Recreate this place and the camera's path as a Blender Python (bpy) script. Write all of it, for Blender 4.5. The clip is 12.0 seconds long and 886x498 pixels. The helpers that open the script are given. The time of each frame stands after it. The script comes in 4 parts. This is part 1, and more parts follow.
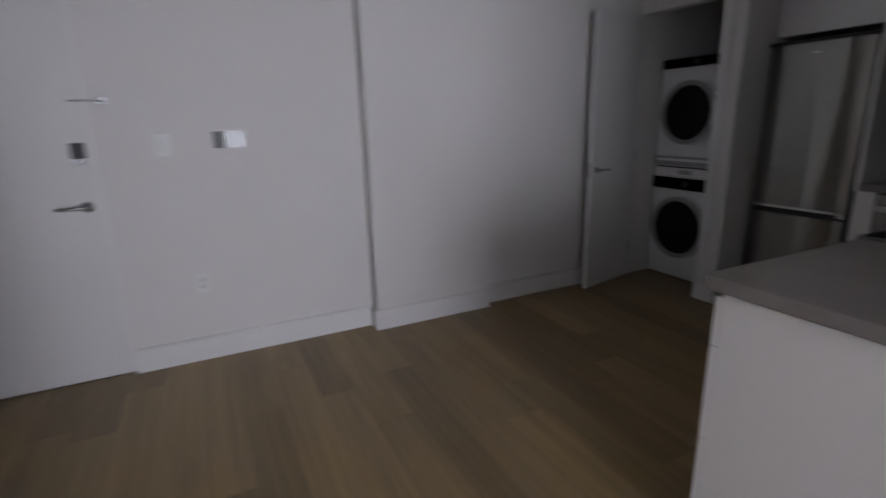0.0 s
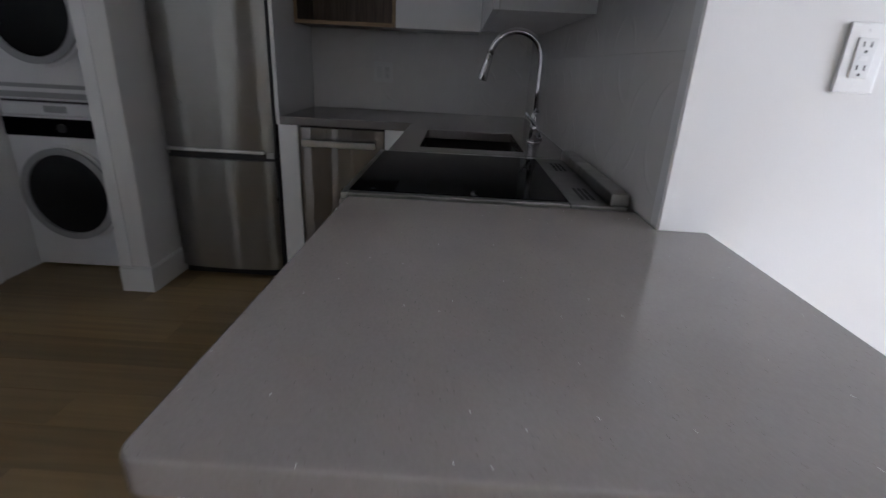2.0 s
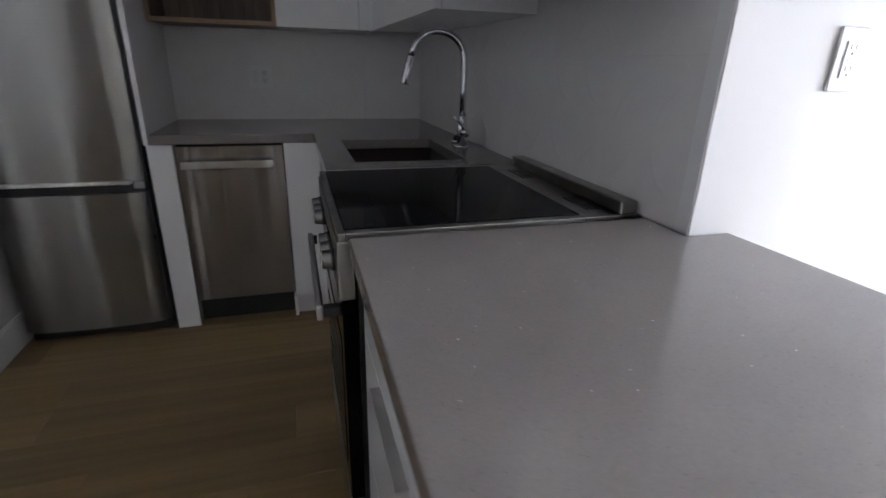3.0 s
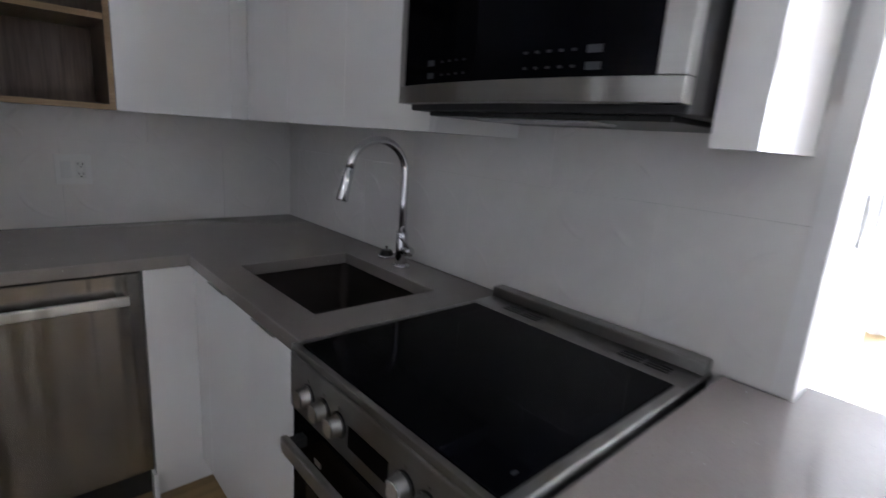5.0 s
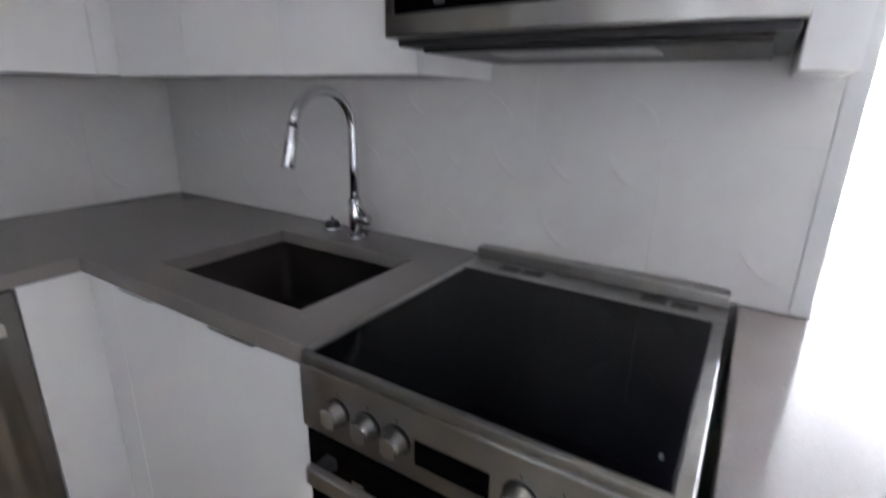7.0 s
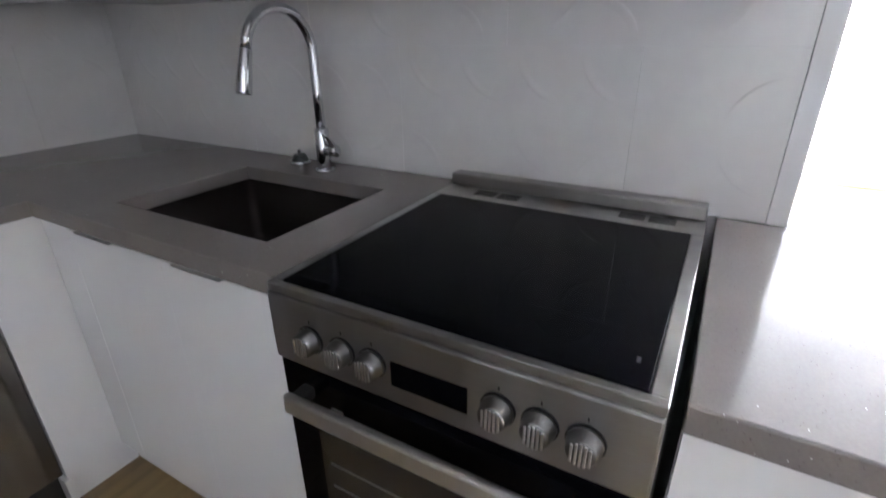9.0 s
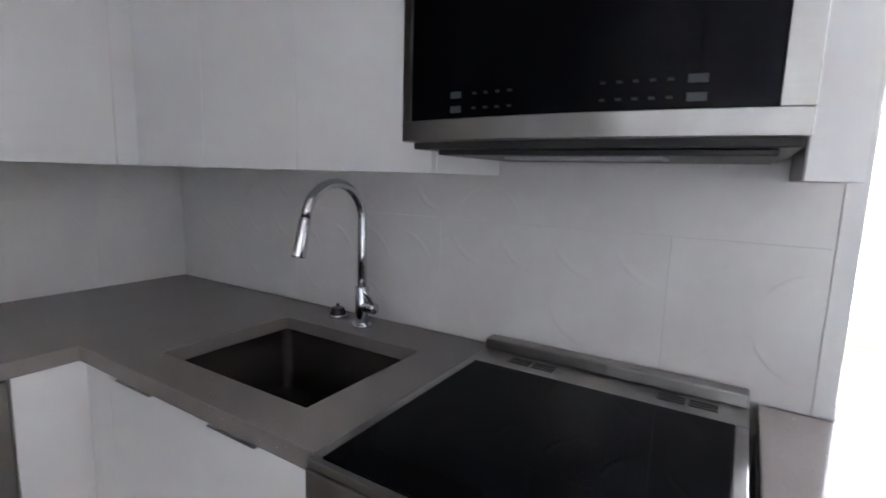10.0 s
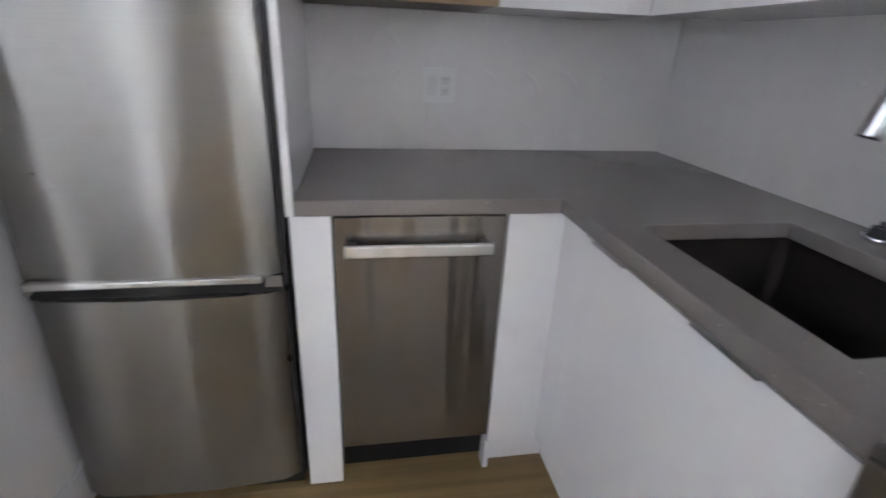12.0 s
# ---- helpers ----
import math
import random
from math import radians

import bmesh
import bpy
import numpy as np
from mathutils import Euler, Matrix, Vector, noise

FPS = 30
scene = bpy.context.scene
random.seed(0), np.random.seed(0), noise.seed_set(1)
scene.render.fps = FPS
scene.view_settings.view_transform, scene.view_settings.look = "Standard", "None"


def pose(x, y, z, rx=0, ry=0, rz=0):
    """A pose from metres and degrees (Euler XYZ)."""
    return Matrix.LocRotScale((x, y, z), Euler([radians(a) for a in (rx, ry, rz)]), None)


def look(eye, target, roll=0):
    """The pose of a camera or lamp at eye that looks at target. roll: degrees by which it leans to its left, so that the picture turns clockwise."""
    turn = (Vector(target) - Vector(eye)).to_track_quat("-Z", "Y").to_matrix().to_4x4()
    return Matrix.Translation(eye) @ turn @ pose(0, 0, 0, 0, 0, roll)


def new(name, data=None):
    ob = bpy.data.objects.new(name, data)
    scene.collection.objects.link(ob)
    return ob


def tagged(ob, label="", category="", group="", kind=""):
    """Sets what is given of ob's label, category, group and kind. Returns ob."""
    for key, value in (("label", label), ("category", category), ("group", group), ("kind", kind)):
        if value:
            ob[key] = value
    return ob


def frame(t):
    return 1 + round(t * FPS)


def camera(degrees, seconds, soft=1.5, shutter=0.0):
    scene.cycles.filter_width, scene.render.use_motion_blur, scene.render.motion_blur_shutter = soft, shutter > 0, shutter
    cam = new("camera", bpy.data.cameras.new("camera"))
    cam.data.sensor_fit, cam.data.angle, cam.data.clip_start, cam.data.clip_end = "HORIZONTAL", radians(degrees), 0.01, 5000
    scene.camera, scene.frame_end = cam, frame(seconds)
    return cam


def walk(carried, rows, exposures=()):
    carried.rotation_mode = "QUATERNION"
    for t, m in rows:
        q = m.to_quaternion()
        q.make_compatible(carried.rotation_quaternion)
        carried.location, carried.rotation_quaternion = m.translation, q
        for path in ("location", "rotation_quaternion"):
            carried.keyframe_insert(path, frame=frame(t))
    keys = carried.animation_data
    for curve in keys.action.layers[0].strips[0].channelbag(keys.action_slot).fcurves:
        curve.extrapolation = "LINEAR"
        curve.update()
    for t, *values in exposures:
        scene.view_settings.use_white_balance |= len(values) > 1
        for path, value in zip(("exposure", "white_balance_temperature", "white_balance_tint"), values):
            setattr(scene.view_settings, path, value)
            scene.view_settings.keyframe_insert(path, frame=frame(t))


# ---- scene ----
cam = camera(84.5, 12.0, soft=1.5, shutter=0.5)
PATH = [
    (0, (0.170, -4.077, 1.329), (-1.570, -3.235, 0.818), -1.5),
    (0.5, (0.004, -3.768, 1.322), (-1.424, -2.497, 0.737), -3.2),
    (1, (-0.174, -3.559, 1.279), (-1.105, -1.917, 0.618), -2.3),
    (1.5, (-0.307, -3.392, 1.243), (-0.611, -1.539, 0.555), -0.2),
    (2, (-0.412, -3.168, 1.196), (-0.445, -1.299, 0.486), 3.0),
    (2.5, (-0.521, -3.022, 1.177), (-0.296, -1.163, 0.473), 5.1),
    (3, (-0.738, -2.963, 1.210), (-0.188, -1.174, 0.506), 1.6),
    (3.2, (-0.778, -2.911, 1.200), (-0.138, -1.147, 0.507), 1.3),
    (4.8, (-1.111, -2.462, 1.344), (0.269, -1.086, 0.893), 5.1),
    (5, (-1.091, -2.390, 1.355), (0.224, -0.951, 0.904), 4.1),
    (5.5, (-1.107, -2.241, 1.353), (0.186, -0.775, 0.931), 4.1),
    (6, (-1.186, -2.071, 1.360), (0.238, -0.721, 0.971), 3.2),
    (6.5, (-1.189, -2.039, 1.382), (0.371, -0.829, 1.060), 1.8),
    (7, (-1.164, -2.068, 1.322), (0.455, -1.058, 0.723), 1.2),
    (7.5, (-1.140, -2.080, 1.259), (0.425, -1.199, 0.379), -0.4),
    (7.7, (-1.129, -2.091, 1.246), (0.390, -1.234, 0.267), -1.0),
    (9.3, (-1.141, -2.058, 1.290), (0.496, -1.118, 0.628), -0.2),
    (9.5, (-1.147, -2.048, 1.316), (0.559, -1.109, 0.860), 1.1),
    (10, (-1.172, -2.036, 1.357), (0.509, -0.993, 1.061), 1.7),
    (10.5, (-1.208, -1.976, 1.359), (0.219, -0.613, 1.037), 1.7),
    (11, (-1.175, -1.870, 1.342), (-0.188, -0.185, 0.909), 1.5),
    (11.5, (-1.117, -1.810, 1.284), (-0.477, -0.040, 0.608), 0.3),
    (12, (-1.173, -1.778, 1.254), (-0.837, 0.039, 0.488), 2.6),
]
EXPOSURES = [(0.0, -1.85, 6150, 17), (0.5, -1.5, 6050, 14), (1.0, -1.15, 5950, 12), (1.5, -0.9, 5920, 12), (2.5, -0.75, 5900, 12), (3.2, -0.2, 5900, 12),
             (4.8, 0.2, 5920, 12), (5.5, 0.72, 5950, 13), (6.0, 0.92, 5950, 14), (6.5, 1.25, 5930, 13), (7.0, 1.1, 5920, 12), (9.5, 1.05, 5920, 12), (11.0, 1.15, 5920, 12), (12.0, 1.35, 5860, 12)]
walk(cam, [(t, look(eye, target, roll)) for t, eye, target, roll in PATH], EXPOSURES)

# ---- light ----
world = bpy.data.worlds.new("sky")
scene.world = world
world.use_nodes = True
wn, wl = world.node_tree.nodes, world.node_tree.links
sky = wn.new("ShaderNodeTexSky")
sky.sky_type, sky.sun_disc = "NISHITA", False
sky.sun_elevation, sky.sun_rotation = radians(40), radians(200)
wn["Background"].inputs["Strength"].default_value = 0.12
wl.new(sky.outputs["Color"], wn["Background"].inputs["Color"])


def area(name, m, sx, sy, watts, colour):
    lamp = bpy.data.lights.new(name, "AREA")
    lamp.shape, lamp.size, lamp.size_y, lamp.energy, lamp.color = "RECTANGLE", sx, sy, watts, colour
    ob = new(name, lamp)
    ob.matrix_world = m
    return ob


# daylight from the window wall of the living room
EAST = 4.3
area("window_daylight", look((EAST + 0.2, -3.33, 1.13), (0, -3.33, 1.08)), 2.6, 2.0, 405, (0.92, 0.95, 1.0))


# ---- materials ----
def material(name, colour, rough=0.5, metal=0.0, grain=0.0, scale=60.0, bump=0.0, stretch=(1, 1, 1), blotch=0.04, blotch_scale=2.5, spec=0.5, coat=0.0, rough_var=0.08):
    """Principled surface with variation at two scales: fine grain and broad blotches."""
    m = bpy.data.materials.new(name)
    m.use_nodes = True
    n, l = m.node_tree.nodes, m.node_tree.links
    b = n["Principled BSDF"]
    b.inputs["Roughness"].default_value, b.inputs["Metallic"].default_value = rough, metal
    b.inputs["Specular IOR Level"].default_value = spec
    b.inputs["Coat Weight"].default_value = coat
    co, mp = n.new("ShaderNodeTexCoord"), n.new("ShaderNodeMapping")
    mp.inputs["Scale"].default_value = stretch
    l.new(co.outputs["Object"], mp.inputs["Vector"])
    fine, broad = n.new("ShaderNodeTexNoise"), n.new("ShaderNodeTexNoise")
    fine.inputs["Scale"].default_value, fine.inputs["Detail"].default_value = scale, 6
    broad.inputs["Scale"].default_value, broad.inputs["Detail"].default_value = blotch_scale, 4
    l.new(mp.outputs["Vector"], fine.inputs["Vector"])
    l.new(co.outputs["Object"], broad.inputs["Vector"])
    add = n.new("ShaderNodeMath")
    add.operation = "MULTIPLY_ADD"
    add.inputs[1].default_value, add.inputs[2].default_value = grain * 2, 1 - grain - blotch
    l.new(fine.outputs["Fac"], add.inputs[0])
    more = n.new("ShaderNodeMath")
    more.operation = "MULTIPLY_ADD"
    more.inputs[1].default_value = blotch * 2
    l.new(broad.outputs["Fac"], more.inputs[0])
    l.new(add.outputs[0], more.inputs[2])
    mul = n.new("ShaderNodeVectorMath")
    mul.operation = "SCALE"
    mul.inputs[0].default_value = colour
    l.new(more.outputs[0], mul.inputs["Scale"])
    l.new(mul.outputs["Vector"], b.inputs["Base Color"])
    if rough_var:
        rr = n.new("ShaderNodeMath")
        rr.operation = "MULTIPLY_ADD"
        rr.inputs[1].default_value, rr.inputs[2].default_value = rough_var * 2, rough - rough_var
        l.new(broad.outputs["Fac"], rr.inputs[0])
        l.new(rr.outputs[0], b.inputs["Roughness"])
    if bump:
        bp = n.new("ShaderNodeBump")
        bp.inputs["Strength"].default_value, bp.inputs["Distance"].default_value = bump, 0.002
        l.new(fine.outputs["Fac"], bp.inputs["Height"])
        l.new(bp.outputs["Normal"], b.inputs["Normal"])
    return m


def brushed(name, colour, rough, along=(2, 2, 260), waves=7.0, swell=0.022):
    """Brushed steel with a grain that runs level, so that highlights stretch up and down."""
    m = material(name, colour, rough, 1.0, 0.05, 1.0, 0.04, along, 0.05, 3.0, rough_var=0.02)
    n, l = m.node_tree.nodes, m.node_tree.links
    b, t = n["Principled BSDF"], n.new("ShaderNodeTangent")
    t.direction_type, t.axis = "RADIAL", "Z"
    b.inputs["Anisotropic"].default_value = 0.9
    b.inputs["Anisotropic Rotation"].default_value = 0.25
    l.new(t.outputs["Tangent"], b.inputs["Tangent"])
    # sheet metal is never quite flat: long shallow waves that bend the reflections into upright bands
    co, mp, wave, bp = n.new("ShaderNodeTexCoord"), n.new("ShaderNodeMapping"), n.new("ShaderNodeTexNoise"), n.new("ShaderNodeBump")
    mp.inputs["Scale"].default_value = (waves, waves, 0.25)
    wave.inputs["Scale"].default_value, wave.inputs["Detail"].default_value = 1.0, 2
    bp.inputs["Strength"].default_value, bp.inputs["Distance"].default_value = 0.8, swell
    l.new(co.outputs["Object"], mp.inputs["Vector"])
    l.new(mp.outputs["Vector"], wave.inputs["Vector"])
    l.new(wave.outputs["Fac"], bp.inputs["Height"])
    l.new(b.inputs["Normal"].links[0].from_socket, bp.inputs["Normal"])
    l.new(bp.outputs["Normal"], b.inputs["Normal"])
    return m


def wood(name, light, dark, axis, rough=0.5, per_object=0.0, size=1.0):
    """Wood with long fibres along one axis (0 x, 1 y, 2 z)."""
    m = bpy.data.materials.new(name)
    m.use_nodes = True
    n, l = m.node_tree.nodes, m.node_tree.links
    b = n["Principled BSDF"]
    co, mp, info = n.new("ShaderNodeTexCoord"), n.new("ShaderNodeMapping"), n.new("ShaderNodeObjectInfo")
    s = [14.0 * size, 14.0 * size, 14.0 * size]
    s[axis] = 0.9 * size
    mp.inputs["Scale"].default_value = s
    shift = n.new("ShaderNodeVectorMath")
    shift.operation = "ADD"
    l.new(co.outputs["Object"], shift.inputs[0])
    if per_object:
        far = n.new("ShaderNodeVectorMath")
        far.operation = "SCALE"
        far.inputs[0].default_value = (31, 17, 7)
        l.new(info.outputs["Random"], far.inputs["Scale"])
        l.new(far.outputs["Vector"], shift.inputs[1])
    l.new(shift.outputs["Vector"], mp.inputs["Vector"])
    fibre, figure = n.new("ShaderNodeTexNoise"), n.new("ShaderNodeTexNoise")
    fibre.inputs["Scale"].default_value, fibre.inputs["Detail"].default_value = 5.0, 8
    figure.inputs["Scale"].default_value, figure.inputs["Detail"].default_value = 0.8, 3
    figure.inputs["Distortion"].default_value = 1.2
    l.new(mp.outputs["Vector"], fibre.inputs["Vector"])
    l.new(mp.outputs["Vector"], figure.inputs["Vector"])
    mix = n.new("ShaderNodeMath")
    mix.operation = "MULTIPLY_ADD"
    mix.inputs[1].default_value = 0.45
    half = n.new("ShaderNodeMath")
    half.operation = "MULTIPLY"
    half.inputs[1].default_value = 0.55
    l.new(figure.outputs["Fac"], half.inputs[0])
    l.new(fibre.outputs["Fac"], mix.inputs[0])
    l.new(half.outputs[0], mix.inputs[2])
    ramp = n.new("ShaderNodeValToRGB")
    ramp.color_ramp.elements[0].position, ramp.color_ramp.elements[1].position = 0.34, 0.66
    ramp.color_ramp.elements[0].color, ramp.color_ramp.elements[1].color = (*dark, 1), (*light, 1)
    l.new(mix.outputs[0], ramp.inputs["Fac"])
    out = ramp.outputs["Color"]
    if per_object:
        k = n.new("ShaderNodeMath")
        k.operation = "MULTIPLY_ADD"
        k.inputs[1].default_value, k.inputs[2].default_value = per_object * 2, 1 - per_object
        l.new(info.outputs["Random"], k.inputs[0])
        sc = n.new("ShaderNodeVectorMath")
        sc.operation = "SCALE"
        l.new(out, sc.inputs[0])
        l.new(k.outputs[0], sc.inputs["Scale"])
        out = sc.outputs["Vector"]
    l.new(out, b.inputs["Base Color"])
    b.inputs["Roughness"].default_value = rough
    bp = n.new("ShaderNodeBump")
    bp.inputs["Strength"].default_value, bp.inputs["Distance"].default_value = 0.12, 0.001
    l.new(fibre.outputs["Fac"], bp.inputs["Height"])
    l.new(bp.outputs["Normal"], b.inputs["Normal"])
    return m


def quartz(name):
    """Grey engineered stone: fine dark and pale grains, a few bright flecks."""
    m = material(name, (0.205, 0.185, 0.173), 0.12, 0, 0.13, 260.0, 0.0, (1, 1, 1), 0.07, 7.0, rough_var=0.05)
    n, l = m.node_tree.nodes, m.node_tree.links
    b = n["Principled BSDF"]
    base = b.inputs["Base Color"].links[0].from_socket
    co = n.new("ShaderNodeTexCoord")
    for scale, limit, colour in ((150.0, 0.11, (0.09, 0.08, 0.075, 1)), (60.0, 0.05, (0.75, 0.75, 0.73, 1))):
        v, lt, mx = n.new("ShaderNodeTexVoronoi"), n.new("ShaderNodeMath"), n.new("ShaderNodeMix")
        v.inputs["Scale"].default_value = scale
        lt.operation = "LESS_THAN"
        lt.inputs[1].default_value = limit
        mx.data_type = "RGBA"
        l.new(co.outputs["Object"], v.inputs["Vector"])
        l.new(v.outputs["Distance"], lt.inputs[0])
        pick, both = n.new("ShaderNodeMath"), n.new("ShaderNodeMath")
        pick.operation, both.operation = "GREATER_THAN", "MULTIPLY"
        pick.inputs[1].default_value = 0.62
        sep = n.new("ShaderNodeSeparateColor")
        l.new(v.outputs["Color"], sep.inputs[0])
        l.new(sep.outputs[0], pick.inputs[0])
        l.new(lt.outputs[0], both.inputs[0])
        l.new(pick.outputs[0], both.inputs[1])
        l.new(both.outputs[0], mx.inputs["Factor"])
        l.new(base, mx.inputs["A"])
        mx.inputs["B"].default_value = colour
        base = mx.outputs["Result"]
    l.new(base, b.inputs["Base Color"])
    return m


PAINT = material("wall_paint", (0.63, 0.617, 0.604), 0.6, 0, 0.015, 180, 0.10, blotch=0.03)
CEIL = material("ceiling_paint", (0.62, 0.61, 0.598), 0.8, 0, 0.01, 150, 0.08)
TRIM = material("trim_paint", (0.67, 0.665, 0.66), 0.4, 0, 0.01, 90, 0.04)
DOOR_PAINT = material("door_paint", (0.63, 0.625, 0.62), 0.38, 0, 0.01, 90, 0.05)
LACQUER = material("white_lacquer", (0.78, 0.772, 0.765), 0.15, 0, 0.006, 40, 0.015, blotch=0.015, rough_var=0.02)
PLANK = wood("oak_plank", (0.265, 0.182, 0.080), (0.165, 0.110, 0.047), 0, 0.40, 0.20, 0.5)
SUBFLOOR = material("subfloor", (0.05, 0.035, 0.022), 0.9)
WALNUT = wood("walnut_board", (0.15, 0.102, 0.072), (0.055, 0.035, 0.025), 2, 0.5, 0.0, 1.6)
OAK_EDGE = wood("oak_edge", (0.34, 0.235, 0.13), (0.22, 0.145, 0.075), 0, 0.5, 0.0, 2.0)
STONE = quartz("grey_quartz")
TILE = material("white_tile", (0.68, 0.662, 0.645), 0.24, 0, 0.03, 30, 0.05, blotch=0.05, blotch_scale=6, rough_var=0.04)
GROUT = material("grout", (0.66, 0.65, 0.645), 0.9, 0, 0.05, 200)
STEEL = brushed("brushed_steel", (0.315, 0.307, 0.296), 0.30)
STEEL_FRIDGE = brushed("fridge_steel", (0.265, 0.257, 0.243), 0.28, waves=2.6, swell=0.06)
STEEL_DISH = brushed("dishwasher_steel", (0.235, 0.222, 0.208), 0.26, waves=7.5, swell=0.032)
STEEL_LIGHT = brushed("satin_steel_handle", (0.56, 0.55, 0.535), 0.315)
CHROME = material("chrome", (0.64, 0.64, 0.66), 0.11, 1.0, 0.01, 40, blotch=0.02, rough_var=0.03)
SATIN = material("satin_nickel", (0.38, 0.38, 0.39), 0.36, 1.0, 0.03, 60, blotch=0.04)
BLACK_GLASS = material("black_glass", (0.002, 0.002, 0.003), 0.05, 0, 0.0, 10, blotch=0.05, rough_var=0.02, spec=0.04)
DOME = material("smoked_door_glass", (0.006, 0.006, 0.007), 0.34, 0, 0.0, 10, blotch=0.05, spec=0.2)
BLACK = material("black_plastic", (0.012, 0.012, 0.013), 0.42, 0, 0.05, 120, 0.05)
DARK_GREY = material("dark_grey_metal", (0.055, 0.055, 0.058), 0.45, 0.4, 0.05, 80)
KNOB = material("satin_knob_metal", (0.19, 0.187, 0.183), 0.33, 1.0, 0.05, 60, blotch=0.04)
# sink steel far darker than bare metal: the bowl's shade is in the colour
SINK_SHADED = material("shaded_sink_steel", (0.050, 0.042, 0.041), 0.55, 1.0, 0.06, 2.0, 0.04, (4, 120, 4), 0.05)
ENAMEL = material("white_enamel", (0.72, 0.72, 0.73), 0.33, 0, 0.008, 60, 0.01, blotch=0.02, rough_var=0.03)
GREY_PLASTIC = material("grey_plastic", (0.33, 0.33, 0.34), 0.42, 0, 0.03, 80)
WHITE_PLASTIC = material("white_plastic", (0.67, 0.668, 0.66), 0.35, 0, 0.01, 60)
INSERT = material("insert_plastic", (0.61, 0.612, 0.605), 0.3, 0, 0.01, 60)
LEGEND = material("faint_legend", (0.016, 0.016, 0.018), 0.5)
MARK = material("pale_marking", (0.045, 0.048, 0.052), 0.5)
FRAME_DARK = material("window_frame_aluminium", (0.55, 0.55, 0.56), 0.4, 0.5, 0.03, 60)
PAPER = material("paper_notice", (0.64, 0.65, 0.66), 0.7, 0, 0.02, 90)

GLASS = bpy.data.materials.new("window_glass")
GLASS.use_nodes = True
GLASS.node_tree.nodes["Principled BSDF"].inputs["Transmission Weight"].default_value = 1.0
GLASS.node_tree.nodes["Principled BSDF"].inputs["Roughness"].default_value = 0.0
GLASS.node_tree.nodes["Principled BSDF"].inputs["IOR"].default_value = 1.02

SHEER = bpy.data.materials.new("sheer_curtain_cloth")
SHEER.use_nodes = True
sn, sl = SHEER.node_tree.nodes, SHEER.node_tree.links
mixer, lucent, clear = sn.new("ShaderNodeMixShader"), sn.new("ShaderNodeBsdfTranslucent"), sn.new("ShaderNodeBsdfTransparent")
weave = sn.new("ShaderNodeTexNoise")
weave.inputs["Scale"].default_value = 300
wr = sn.new("ShaderNodeMath")
wr.operation = "MULTIPLY_ADD"
wr.inputs[1].default_value, wr.inputs[2].default_value = 0.2, 0.35
sl.new(weave.outputs["Fac"], wr.inputs[0])
lucent.inputs["Color"].default_value = (0.85, 0.86, 0.87, 1)
sl.new(wr.outputs[0], mixer.inputs["Fac"])
sl.new(lucent.outputs[0], mixer.inputs[1])
sl.new(clear.outputs[0], mixer.inputs[2])
sl.new(mixer.outputs[0], sn["Material Output"].inputs["Surface"])

SCREEN = material("intercom_glass", (0.01, 0.01, 0.012), 0.05, blotch=0.05, spec=1.0)


# ---- building helpers ----
def thing(name, label, category, at=(0, 0, 0), group="", kind=""):
    ob = new(name)
    ob.location = at
    ob.empty_display_size = 0.1
    return tagged(ob, label, category, group, kind)


def root_of(ob):
    while ob.parent:
        ob = ob.parent
    return ob


def mesh_from(bm, name, mat, smooth=False):
    me = bpy.data.meshes.new(name)
    bmesh.ops.recalc_face_normals(bm, faces=bm.faces)
    bm.to_mesh(me)
    bm.free()
    me.materials.append(mat)
    if smooth:
        me.polygons.foreach_set("use_smooth", [True] * len(me.polygons))
    return me


def part(name, bm, mat, parent, label="", smooth=False, bevel=0.0):
    """One mesh under a thing or a part; the bmesh is in world coordinates."""
    base = root_of(parent)
    bmesh.ops.translate(bm, vec=-base.location, verts=bm.verts)
    ob = new(name, mesh_from(bm, name, mat, smooth))
    ob.parent = parent
    if label:
        ob["label"] = label
    if bevel:
        rounded(ob, bevel)
    return ob


def solid(name, bm, mat, label, category, kind="structure", bevel=0.0, smooth=False):
    ob = new(name, mesh_from(bm, name, mat, smooth))
    if bevel:
        rounded(ob, bevel)
    return tagged(ob, label, category, "", kind)


def rounded(ob, width, segments=2):
    mod = ob.modifiers.new("rounded_edges", "BEVEL")
    mod.width, mod.segments, mod.limit_method, mod.angle_limit = width, segments, "ANGLE", radians(40)


def box(x0, x1, y0, y1, z0, z1, bm=None):
    bm = bm or bmesh.new()
    m = Matrix.Translation(((x0 + x1) / 2, (y0 + y1) / 2, (z0 + z1) / 2)) @ Matrix.Diagonal((abs(x1 - x0), abs(y1 - y0), abs(z1 - z0), 1))
    bmesh.ops.create_cube(bm, size=1, matrix=m)
    return bm


def poly(points, z0, z1, bm=None):
    """An upright prism over a plan outline."""
    bm = bm or bmesh.new()
    low, high = [bm.verts.new((x, y, z0)) for x, y in points], [bm.verts.new((x, y, z1)) for x, y in points]
    bm.faces.new(low), bm.faces.new(high)
    for i in range(len(points)):
        j = (i + 1) % len(points)
        bm.faces.new((low[i], low[j], high[j], high[i]))
    return bm


